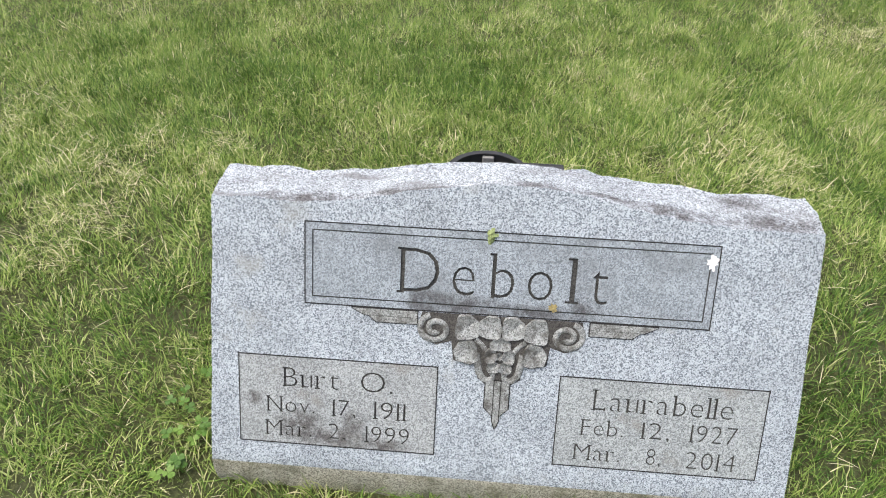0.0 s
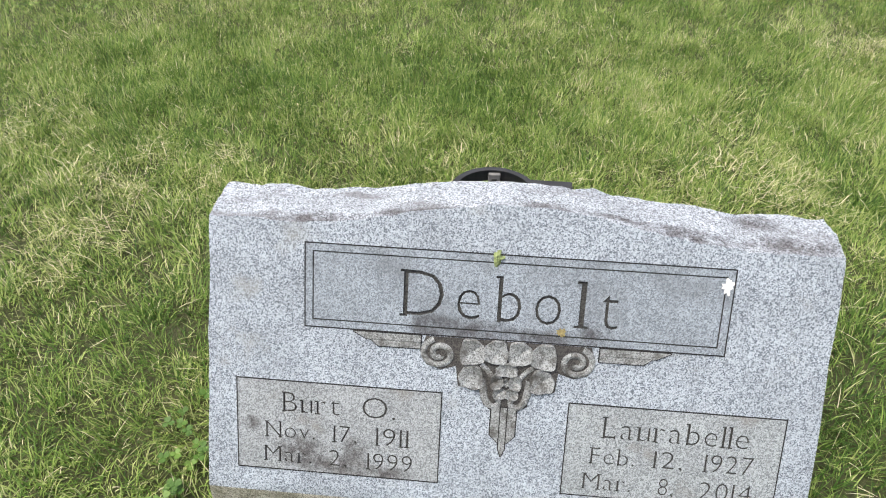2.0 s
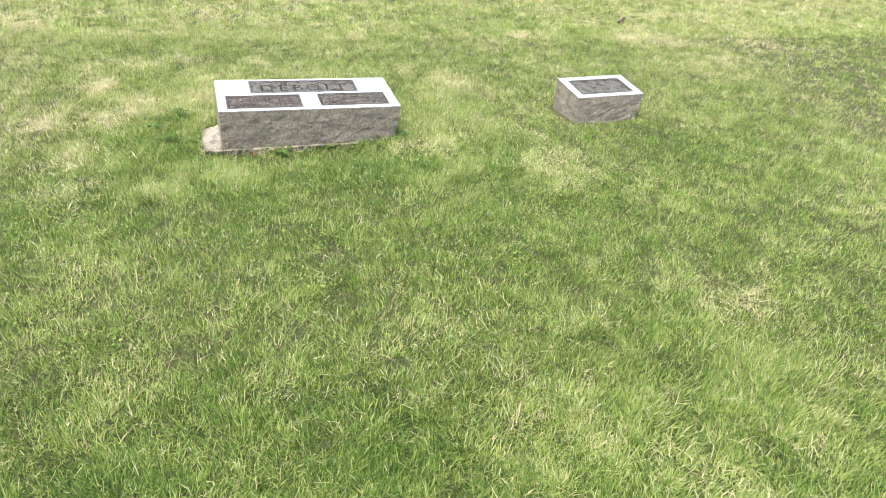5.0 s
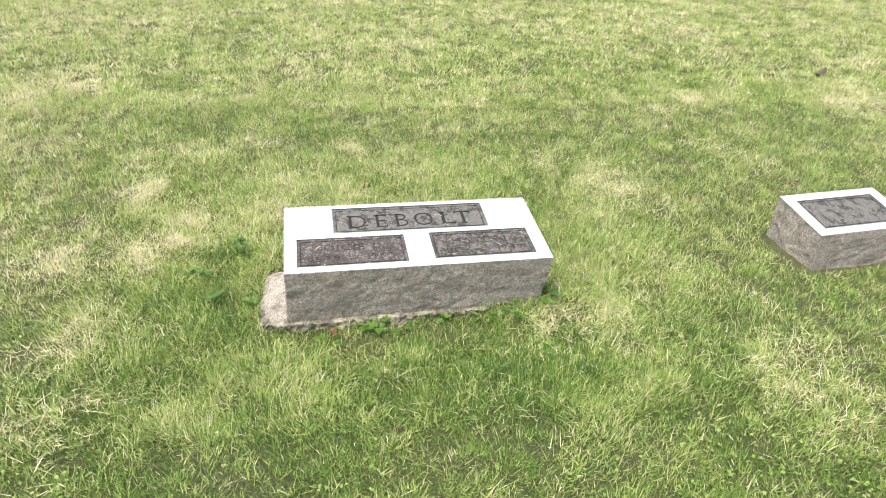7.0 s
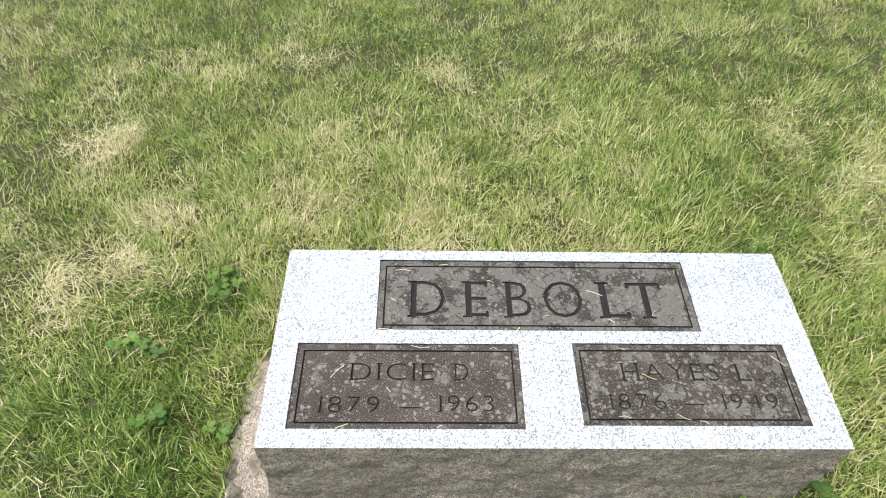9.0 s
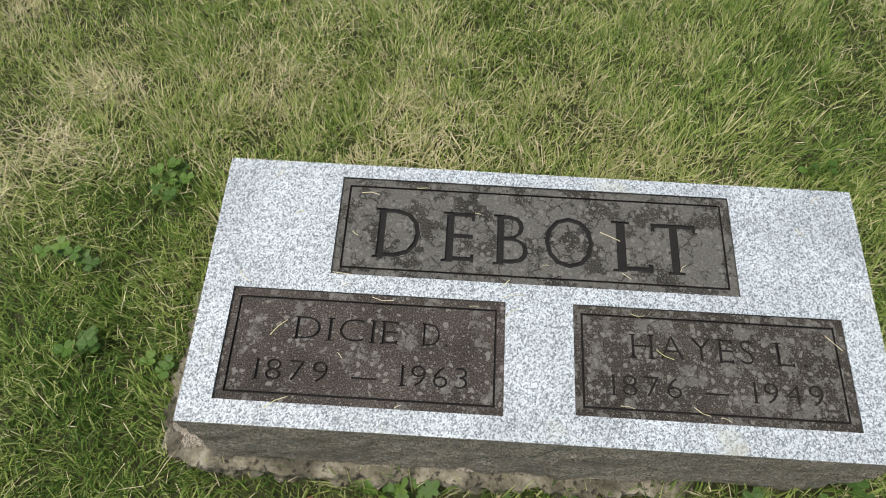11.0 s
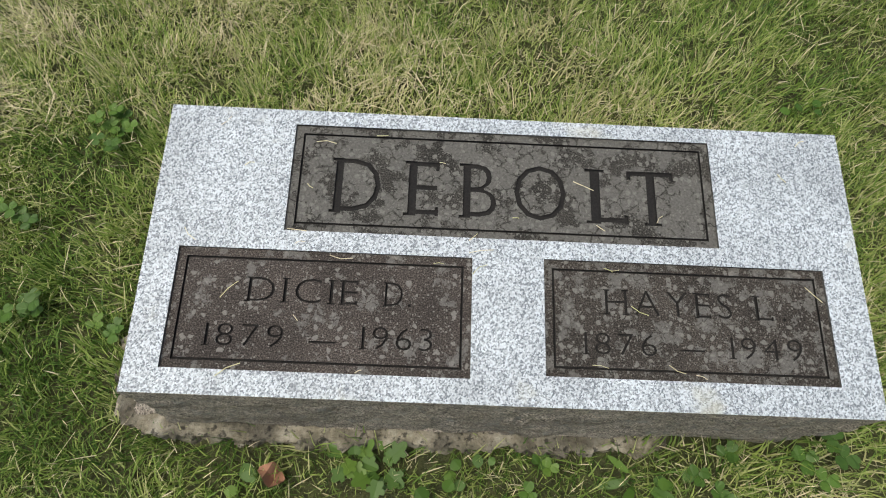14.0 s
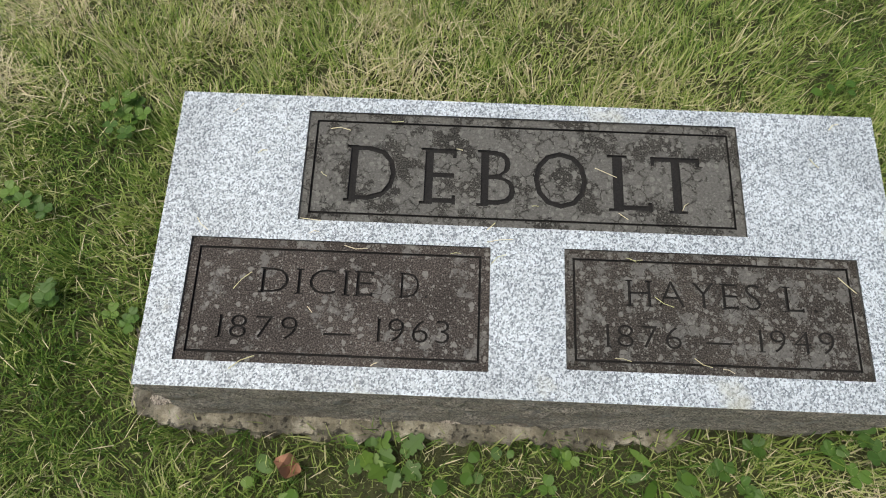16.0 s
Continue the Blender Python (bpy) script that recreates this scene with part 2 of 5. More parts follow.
M_CONCRETE, M_SOIL, M_GRAVEL = concrete(), soil(), gravel()
M_GRASS = blades("grass_blades", [(0.0, (0.055, 0.125, 0.02)), (0.3, (0.172, 0.28, 0.054)), (0.55, (0.33, 0.425, 0.11)), (0.8, (0.52, 0.53, 0.26)), (1.0, (0.70, 0.63, 0.44))], 0.5, 0.36)
M_WEED = blades("broad_leaves", [(0.0, (0.045, 0.10, 0.016)), (0.6, (0.075, 0.155, 0.022)), (1.0, (0.13, 0.22, 0.036))], 0.5, 0.22)
M_DEAD = plain("dead_leaf", (0.27, 0.14, 0.085), 0.8, 0, 60)
M_PLASTIC = plain("dusty_black_plastic", (0.022, 0.022, 0.022), 0.55, 0, 30, 0.4)
M_TABLET = plain("grey_clip", (0.16, 0.16, 0.155), 0.6)
M_PAINT = plain("black_car_paint", (0.012, 0.012, 0.013), 0.18, 0, 3, 0.1, 0.0)
M_RUBBER = plain("tyre_rubber", (0.055, 0.055, 0.058), 0.85, 0, 30)
M_ALLOY = plain("alloy_rim", (0.62, 0.62, 0.63), 0.3, 0.9, 10, 0.05, 0.0)
M_GLASS = plain("tinted_car_glass", (0.01, 0.012, 0.013), 0.05, 0, 5, 0.1, 0.0)
M_LAMP = plain("lamp_lens", (0.6, 0.6, 0.6), 0.1, 0, 5, 0.1, 0.0)
M_MARK = plain("dirt_stick", (0.09, 0.07, 0.05), 0.9)


# ---- building helpers ----
def part(name, bm, mat, parent=None, label="", smooth=False):
    """Links a bmesh as one mesh object, under parent if there is one."""
    me = bpy.data.meshes.new(name)
    bm.to_mesh(me)
    bm.free()
    for m in mat if isinstance(mat, (list, tuple)) else [mat]:
        me.materials.append(m)
    if smooth:
        for p in me.polygons:
            p.use_smooth = True
        me.set_sharp_from_angle(angle=radians(32))
    ob = new(name, me)
    ob.parent = parent
    return tagged(ob, label)


def empty(name, m, label, category, group="", kind=""):
    ob = new(name)
    ob.empty_display_size = 0.1
    ob.matrix_world = m
    return tagged(ob, label, category, group, kind)


def box(bm, x0, x1, y0, y1, z0, z1, bevel=0.0):
    r = bmesh.ops.create_cube(bm, size=1.0, matrix=Matrix.Translation(((x0 + x1) / 2, (y0 + y1) / 2, (z0 + z1) / 2)) @ Matrix.Diagonal((x1 - x0, y1 - y0, z1 - z0, 1)))
    if bevel:
        bmesh.ops.bevel(bm, geom=list({e for v in r["verts"] for e in v.link_edges}), offset=bevel, segments=2, affect="EDGES", profile=0.5)
    return r["verts"]


def patch(bm, f, n, m, index=0):
    """A grid of n by m faces over f(s, t), s and t from 0 to 1."""
    rows = [[bm.verts.new(f(i / n, j / m)) for i in range(n + 1)] for j in range(m + 1)]
    for j in range(m):
        for i in range(n):
            bm.faces.new((rows[j][i], rows[j][i + 1], rows[j + 1][i + 1], rows[j + 1][i])).material_index = index


def lerp(a, b, t):
    return a + (b - a) * t


def rough_offset(p, amp, freq, seed=0.0):
    q = p * freq + Vector((seed, seed * 1.7, -seed))
    return (noise.noise_vector(q) + 0.5 * noise.noise_vector(q * 2.3) + 0.3 * noise.noise_vector(q * 5.1)) * amp


def ground_z(x, y):
    """The lawn's soil: a gentle rise away from the start, with soft hollows at the stones."""
    x, y = np.asarray(x, float), np.asarray(y, float)
    z = 0.035 * np.clip(y, -40, 60) + 0.012 * np.clip(x, -6, 12) - 0.028
    z = z - 0.03 * np.exp(-((y - 4.25) / 0.9) ** 2) - 0.034 * np.exp(-((y - 4.07) / 0.16) ** 2 - ((x + 0.2) / 0.65) ** 2) - 0.05 * np.exp(-((y + 0.1) / 0.4) ** 2 - (x / 1.2) ** 2)
    return z + 0.012 * np.sin(1.9 * x + 0.7 * y) * np.sin(1.3 * y - 0.4 * x)


def gz(x, y):
    return float(ground_z(x, y))


# ---- engraved text: cut into a slab, then baked to plain mesh ----
STEMMED = set("BDEFHIKLMNPRbhklmnr1iu")


def glyphs(body, size, width, depth, spread=1.12, thin=0.016, heavy=0.10):
    """Prism of a word in roman capitals: heavy stems with serifs; baseline on y = 0 from x = 0, fitted to a width."""
    bm = bmesh.new()
    pen, gap = 0.0, 0.13 * size * spread
    for ch in body:
        if ch == " ":
            pen += 0.30 * size
            continue
        cu = bpy.data.curves.new("line", "FONT")
        cu.body, cu.size, cu.extrude = ch, size / 0.73, depth
        cu.resolution_u, cu.offset = 3, -thin * size / 0.73
        ob = new("line", cu)
        bpy.context.view_layer.update()
        me = bpy.data.meshes.new_from_object(ob.evaluated_get(bpy.context.evaluated_depsgraph_get()))
        bpy.data.objects.remove(ob)
        xs, ys = [v.co.x for v in me.vertices], [v.co.y for v in me.vertices]
        x0, x1, y1 = min(xs), max(xs), max(ys)
        me.transform(Matrix.Translation((pen - x0, 0, 0)))
        w = x1 - x0
        bm.from_mesh(me)
        bpy.data.meshes.remove(me)
        h, out, st = 0.04 * size, 0.07 * size, heavy * size
        if ch in STEMMED and w > 0.03 * size:
            stems = [0.0] if ch not in "HMN" else [0.0, w - st]
            if ch in "1":
                stems = [w - st]
            for sx in stems:
                box(bm, pen + sx - 0.001 * size, pen + sx + st, 0.0, y1 - 0.004 * size, -depth, depth)
                if ch not in "bu":
                    box(bm, pen + sx - out, pen + sx + st + out * (ch not in "BDEL"), -0.006 * size, h, -depth, depth)
                if ch not in "1":
                    box(bm, pen + sx - out, pen + sx + st + out * (ch in "HIKLMN"), y1 - h, y1 + 0.006 * size, -depth, depth)
        if ch in "ELT":
            tick = 0.15 * size
            ends = {"E": ((w, 0), (w, 1)), "L": ((w, 0),), "T": ((0.05 * size, 1), (w, 1))}[ch]
            for ex, top in ends:
                yy = (y1 - tick, y1) if top else (0, tick)
                box(bm, pen + ex - 0.055 * size, pen + ex + 0.003 * size, *yy, -depth, depth)
            if ch == "T":
                box(bm, pen + w / 2 - st / 2, pen + w / 2 + st / 2, 0, y1 - h, -depth, depth)
                box(bm, pen + w / 2 - st / 2 - out, pen + w / 2 + st / 2 + out, -0.006 * size, h, -depth, depth)
        pen += w + gap
    me = bpy.data.meshes.new("line")
    bm.to_mesh(me)
    bm.free()
    xs = [v.co.x for v in me.vertices]
    me.transform(Matrix.Diagonal((width / (max(xs) - min(xs)), 1, 1, 1)) @ Matrix.Translation((-min(xs), 0, 0)))
    return me


def engraved_slab(name, w, h, thick, lines, grooves, mats, parent, m, depth=0.002, label="", spread=1.15, thin=0.014, heavy=0.12):
    """A stone panel with text and rectangular grooves cut in. lines: text, x, y, cap height, width. grooves: inset, width."""
    bm = bmesh.new()
    box(bm, 0, w, 0, h, -thick, 0)
    slab = part(name, bm, list(mats), None, label)
    cut = bmesh.new()
    for inset, gw in grooves:
        a, b, c, d = inset, w - inset, inset, h - inset
        for x0, x1, y0, y1 in ((a, b, c, c + gw), (a, b, d - gw, d), (a, a + gw, c + gw, d - gw), (b - gw, b, c + gw, d - gw)):
            box(cut, x0, x1, y0, y1, -depth, depth)
    for body, x, y, size, width in lines:
        me = glyphs(body, size, width, depth, spread, thin, heavy)
        me.transform(Matrix.Translation((x, y, 0)))
        cut.from_mesh(me)
        bpy.data.meshes.remove(me)
    bmesh.ops.remove_doubles(cut, verts=cut.verts, dist=1e-6)
    bmesh.ops.recalc_face_normals(cut, faces=cut.faces)
    cutter = part("cutter", cut, [mats[1]])
    mod = slab.modifiers.new("cut", "BOOLEAN")
    mod.operation, mod.solver, mod.object, mod.use_self, mod.material_mode = "DIFFERENCE", "EXACT", cutter, True, "TRANSFER"
    bpy.context.view_layer.update()
    me = bpy.data.meshes.new_from_object(slab.evaluated_get(bpy.context.evaluated_depsgraph_get()))
    slab.modifiers.clear()
    slab.data = me
    me.name = name
    me.materials.clear()
    for mt in mats:
        me.materials.append(mt)
    # cut faces take the darker second material, which has shade in its colour
    for p in me.polygons:
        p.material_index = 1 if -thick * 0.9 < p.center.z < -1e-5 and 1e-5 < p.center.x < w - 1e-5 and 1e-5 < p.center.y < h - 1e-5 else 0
    bpy.data.objects.remove(cutter)
    slab.parent = parent
    slab.matrix_local = m
    return slab


# ---- the lawn's ground ----
def build_ground():
    bm = bmesh.new()
    xs = [-400, -120, -50, -25, -14] + [-9 + 0.25 * i for i in range(77)] + [15, 25, 50, 120, 400]
    ys = [-400, -120, -50, -20, -8, -4] + [-2 + 0.2 * i for i in range(76)] + [16, 20, 30, 50, 120, 400]
    zz = [[gz(x, y) for x in xs] for y in ys]
    vs = [[bm.verts.new((x, y, zz[j][i])) for i, x in enumerate(xs)] for j, y in enumerate(ys)]
    for j in range(len(ys) - 1):
        for i in range(len(xs) - 1):
            bm.faces.new((vs[j][i], vs[j][i + 1], vs[j + 1][i + 1], vs[j + 1][i]))
    tagged(part("ground", bm, M_SOIL, None, "mown cemetery lawn with pale dry patches", True), category="lawn", kind="structure")


build_ground()

# ---- upright slant headstone with a serpentine top ----
SLANT = radians(28.18)
A_UP = Vector((0, math.sin(SLANT), math.cos(SLANT)))
A_FOOT = Vector((0, 0.001, 0.053))


def arris(u):
    """Height of the face's upper edge along its width."""
    a = abs(u)
    if a > 0.40:
        return 0.517 + 0.003 * math.sin(9 * u)
    k = (math.cos(a / 0.40 * math.pi) + 1) / 2
    return 0.519 + 0.053 * k ** 0.9


def on_face(u, v, proud=0.0):
    return A_FOOT + Vector((u, 0, 0)) + A_UP * v + Vector((0, -math.cos(SLANT), math.sin(SLANT))) * proud


def build_slant_headstone():
    root = empty("slant_headstone", pose(0, 0.15, gz(0, 0.15)), "grey granite slant headstone with serpentine rock-pitched top, carved name panels", "gravestone")
    inv = root.matrix_world.inverted()
    bm = bmesh.new()
    NN, ND = 6, 12
    zb = -0.16
    PANELS = [(-0.396, 0.397, 0.314, 0.480), (-0.534, -0.124, 0.000, 0.196), (0.122, 0.531, 0.000, 0.196)]
    IN = 0.005

    def half(v):
        return lerp(0.599, 0.580, (v + 0.053) / 0.57)

    # columns and rows, so that openings for the panels fall on them
    cols = {round(i / 90, 5) for i in range(91)}
    for u0, u1, v0, v1 in PANELS:
        h = half((v0 + v1) / 2)
        cols |= {(u0 + IN + h) / (2 * h), (u1 - IN + h) / (2 * h)}
    cols = sorted(cols)
    levels = sorted({-0.053, -0.024, 0.0 + IN, 0.05, 0.1, 0.15, 0.196 - IN, 0.235, 0.275, 0.314 + IN, 0.36, 0.42, 0.480 - IN})
    NF = len(levels) + 1
    NU = len(cols) - 1

    def face(s, t):
        k = t * NF
        i = int(k + 1e-6)
        v = levels[min(i, len(levels) - 1)]
        s = cols[int(round(s * NU))]
        u = lerp(-half(v), half(v), s)
        if i >= len(levels):
            q = (i - len(levels) + 1) / 2
            u = lerp(u, lerp(-0.580, 0.580, s), q)
            v = lerp(v, arris(u), q)
        return on_face(u, v)

    def nose(s, t):
        top = face(s, 0)
        return Vector((top.x * lerp(0.985, 1, t), lerp(top.y + 0.012, top.y, t) - 0.012 * math.sin(math.pi * t), lerp(zb, top.z, t)))

    def front(s, t):
        k = NN / (NN + NF)
        return nose(s, t / k) if t < k - 1e-6 else face(s, (t - k) / (1 - k))

    def back(s, t):
        a = face(s, 1)
        top_z = 0.497 + (a.z - 0.509) * 0.92
        return Vector((a.x * 1.015, lerp(0.40, 0.372, t), lerp(zb, top_z, t)))

    patch(bm, face, NU, NF, 0)
    inner = []
    for f in bm.faces:
        c = f.calc_center_median() - A_FOOT
        v = c.dot(A_UP)
        if any(u0 < c.x < u1 and v0 < v < v1 and abs(c.x - (u0 + u1) / 2) < (u1 - u0) / 2 - IN + 0.003 and v0 + IN - 0.001 < v < v1 - IN + 0.001 for u0, u1, v0, v1 in PANELS):
            inner.append(f)
    bmesh.ops.delete(bm, geom=inner, context="FACES")
    patch(bm, nose, NU, NN, 2)
    patch(bm, lambda s, t: lerp(front(s, 1), back(s, 1), t), NU, ND, 1)
    patch(bm, lambda s, t: back(1 - s, t), NU, NN + NF, 1)
    patch(bm, lambda s, t: lerp(back(0, t), front(0, t), s), ND, NN + NF, 1)
    patch(bm, lambda s, t: lerp(front(1, t), back(1, t), s), ND, NN + NF, 1)
    bmesh.ops.remove_doubles(bm, verts=bm.verts, dist=0.0004)
    normal = Vector((0, -math.cos(SLANT), math.sin(SLANT)))
    for v in bm.verts:
        d = (A_FOOT - v.co).dot(normal)
        below = v.co.z < 0.004
        if d > 0.0015 or below:
            w = min(1.0, d / 0.03) if not below else 0.8
            v.co += rough_offset(v.co, 0.008 * w, 11) + rough_offset(v.co, 0.0016 * w, 45)
        else:
            edge = min(abs(abs(v.co.x) - half(0.2)), 9)
            if edge < 0.012 or (v.co - on_face(v.co.x, arris(v.co.x))).length < 0.004:
                v.co += A_UP * (0.004 * noise.noise(v.co * 40)) + Vector((0.004 * noise.noise(v.co * 33), 0, 0))
    bm.transform(inv)
    part("body", bm, [M_FACE, M_ROUGH, M_NOSE], root, smooth=True)

    def panel(name, u0, u1, v0, v1, lines, grooves, label, stone=M_PANEL):
        m = inv @ Matrix.Translation(on_face(u0, v0, 0.0006)) @ Matrix(((1, 0, 0), (0, A_UP.y, -math.cos(SLANT)), (0, A_UP.z, math.sin(SLANT)))).to_4x4()
        w, h, e = u1 - u0, v1 - v0, 0.0011
        bm = bmesh.new()
        # thin proud strips, coloured dark for the shade and dirt of an incised border
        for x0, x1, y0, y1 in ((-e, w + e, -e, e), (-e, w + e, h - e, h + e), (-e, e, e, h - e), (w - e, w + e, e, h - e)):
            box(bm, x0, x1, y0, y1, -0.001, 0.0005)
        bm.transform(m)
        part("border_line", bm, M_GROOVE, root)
        engraved_slab(name, u1 - u0, v1 - v0, 0.012, [(s, x - u0, y - v0, c, w) for s, x, y, c, w in lines], grooves, (stone, M_CUT), root, m, 0.005, label, 1.5, 0.020, 0.085)

    panel("name_panel", -0.396, 0.397, 0.314, 0.480, [("D", -0.213, 0.349, 0.100, 0.083), ("e", -0.104, 0.349, 0.100, 0.043), ("b", -0.034, 0.349, 0.099, 0.050), ("o", 0.042, 0.349, 0.100, 0.048), ("l", 0.116, 0.349, 0.099, 0.026), ("t", 0.162, 0.349, 0.100, 0.034)], [(0.0145, 0.0024)], "engraved surname panel with double border", M_NAME)
    panel("left_panel", -0.534, -0.124, 0.000, 0.196, [("Burt", -0.443, 0.129, 0.047, 0.117), ("O.", -0.280, 0.129, 0.049, 0.066), ("Nov.", -0.478, 0.0715, 0.038, 0.102), ("17,", -0.340, 0.071, 0.040, 0.050), ("1911", -0.254, 0.071, 0.042, 0.071), ("Mar.", -0.481, 0.0175, 0.037, 0.099), ("2,", -0.346, 0.017, 0.039, 0.036), ("1999", -0.270, 0.0165, 0.040, 0.093)], [], "engraved name and dates panel, brown stained", M_BROWN)
    panel("right_panel", 0.122, 0.531, 0.000, 0.196, [("Laurabelle", 0.189, 0.128, 0.049, 0.278), ("Feb.", 0.171, 0.072, 0.038, 0.087), ("12,", 0.292, 0.073, 0.040, 0.058), ("1927", 0.389, 0.0735, 0.042, 0.094), ("Mar.", 0.161, 0.016, 0.038, 0.096), ("8,", 0.310, 0.015, 0.040, 0.029), ("2014", 0.389, 0.0135, 0.042, 0.099)], [], "engraved name and dates panel")

    # carved ornament under the name panel
    to_face = inv @ Matrix.Translation(A_FOOT) @ Matrix(((1, 0, 0), (0, A_UP.y, -math.cos(SLANT)), (0, A_UP.z, math.sin(SLANT)))).to_4x4()

    def relief(name, bm, smooth=True):
        bm.transform(to_face)
        part(name, bm, M_CARVED, root, "", smooth)

    def bar(name, pts, h=0.003):
        """A flat raised shape; flat near-black strips round it give an incised line's shade and dirt."""
        bm = bmesh.new()
        f = bm.faces.new([bm.verts.new((u, v, 0.0)) for u, v in pts])
        r = bmesh.ops.extrude_face_region(bm, geom=[f])
        for v in r["geom"]:
            if isinstance(v, bmesh.types.BMVert):
                v.co.z += h
        bmesh.ops.recalc_face_normals(bm, faces=bm.faces)
        relief(name, bm, False)
        bm = bmesh.new()
        n = len(pts)
        c = Vector((sum(p[0] for p in pts) / n, sum(p[1] for p in pts) / n))
        for i in range(n):
            a, b = Vector(pts[i]), Vector(pts[(i + 1) % n])
            d = (b - a).normalized() * 0.0014
            o = Vector((d.y, -d.x))
            if o.dot((a + b) / 2 - c) < 0:
                o = -o
            bm.faces.new([bm.verts.new((p.x, p.y, 0.0012)) for p in (a - d, b + d, b + d + o * 1.6, a - d + o * 1.6)])
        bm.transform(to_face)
        part("dark_outline", bm, M_GROOVE, root)

    # flat dark plate just above the face, showing in the gaps between leaves
    bm = bmesh.new()
    hull = [(-0.160, 0.312), (-0.168, 0.286), (-0.158, 0.254), (-0.130, 0.245), (-0.100, 0.254), (-0.094, 0.214), (-0.060, 0.206), (-0.046, 0.212), (-0.044, 0.180), (-0.026, 0.166), (-0.003, 0.172), (0.020, 0.166), (0.042, 0.180), (0.044, 0.212), (0.058, 0.206), (0.092, 0.214), (0.096, 0.254), (0.126, 0.245), (0.152, 0.254), (0.162, 0.286), (0.154, 0.312)]
    bm.faces.new([bm.verts.new((u, v, 0.0009)) for u, v in hull])
    bm.transform(to_face)
    part("carved_ground", bm, M_RECESS, root, "dark flat ground behind the carving")
    for sgn in (-1, 1):
        bar("wing_bar", [(sgn * 0.170, 0.311), (sgn * 0.300, 0.311), (sgn * 0.275, 0.298), (sgn * 0.170, 0.298)])
        bar("wing_bar", [(sgn * 0.170, 0.297), (sgn * 0.266, 0.297), (sgn * 0.252, 0.285), (sgn * 0.170, 0.285)])
    bar("stem", [(-0.008, 0.175), (0.004, 0.175), (0.004, 0.088), (-0.002, 0.070), (-0.008, 0.088)])
    bar("stem", [(-0.026, 0.180), (-0.010, 0.178), (-0.010, 0.100), (-0.026, 0.116)])
    bar("stem", [(0.006, 0.178), (0.022, 0.180), (0.022, 0.116), (0.006, 0.100)])

    def tube(name, pts, radius, flat=0.7):
        bm = bmesh.new()
        ring = 8
        prev = None
        for i, (u, v, k) in enumerate(pts):
            a = Vector(pts[max(0, i - 1)][:2])
            b = Vector(pts[min(len(pts) - 1, i + 1)][:2])
            t = (b - a).normalized()
            o = Vector((-t.y, t.x))
            cur = [bm.verts.new((u + o.x * math.cos(2 * math.pi * j / ring) * radius * k, v + o.y * math.cos(2 * math.pi * j / ring) * radius * k, flat * radius * k * math.sin(2 * math.pi * j / ring))) for j in range(ring)]
            if prev:
                for j in range(ring):
                    bm.faces.new((prev[j], prev[(j + 1) % ring], cur[(j + 1) % ring], cur[j]))
            prev = cur
        relief(name, bm)

    for sgn in (-1, 1):
        cx, cy = sgn * 0.130 - 0.003, 0.278
        tube("scroll", [(cx - sgn * math.cos(2 * math.pi * 1.6 * i / 40 + 1.9) * lerp(0.034, 0.006, i / 40), cy + math.sin(2 * math.pi * 1.6 * i / 40 + 1.9) * lerp(0.030, 0.006, i / 40), 1.0) for i in range(41)], 0.0065)
        bend = [(0.046, 0.236), (0.045, 0.222), (0.042, 0.205), (0.038, 0.190), (0.030, 0.179), (0.020, 0.176), (0.012, 0.181), (0.011, 0.189), (0.016, 0.193)]
        tube("tendril", [(sgn * u - 0.002, v, 1.15 - 0.05 * i) for i, (u, v) in enumerate(bend)], 0.0075)
        tube("tendril", [(sgn * lerp(0.050, 0.024, i / 6) - 0.002, lerp(0.262, 0.232, i / 6) + 0.004 * math.sin(i / 2), 1.0) for i in range(7)], 0.0055)

    def leaf(name, cx, cy, rx, ry, square, turn, wave):
        """A cupped leaf or petal: raised wavy rim, hollow middle with a crease."""
        bm = bmesh.new()
        N, K = 36, 7
        mid = bm.verts.new((cx, cy, 0.0035))
        rows = []
        for k in range(1, K + 1):
            q = k / K
            row = []
            for i in range(N):
                a = 2 * math.pi * i / N
                c, t = math.cos(a), math.sin(a)
                rad = (abs(c) ** square + abs(t) ** square) ** (-1 / square) * (1 + 0.07 * math.cos(wave * a + turn)) * (1 + 0.04 * math.sin(7 * a + cx * 200))
                h = 0.0035 + 0.0045 * q ** 2 + 0.0016 * math.cos(wave * a + turn) * q - 0.002 * math.exp(-(math.sin(a - turn) * q / 0.16) ** 2)
                if k == K:
                    h = -0.001
                elif k == K - 1:
                    q = 0.95
                row.append(bm.verts.new((cx + rx * rad * q * c, cy + ry * rad * q * t, h)))
            rows.append(row)
        for i in range(N):
            bm.faces.new((mid, rows[0][i], rows[0][(i + 1) % N]))
            for k in range(K - 1):
                bm.faces.new((rows[k][i], rows[k + 1][i], rows[k + 1][(i + 1) % N], rows[k][(i + 1) % N]))
        relief(name, bm)

    for cx, cy, rx, ry, turn in ((-0.070, 0.285, 0.0225, 0.024, 0.7), (-0.024, 0.288, 0.0215, 0.022, 2.4), (0.021, 0.288, 0.0215, 0.022, 0.7), (0.067, 0.285, 0.0225, 0.024, 2.4), (-0.069, 0.234, 0.0215, 0.022, 2.4), (0.066, 0.234, 0.0215, 0.022, 0.7)):
        leaf("carved_leaf", cx, cy, 1.1 * rx, 1.1 * ry, 2.7, turn, 3)
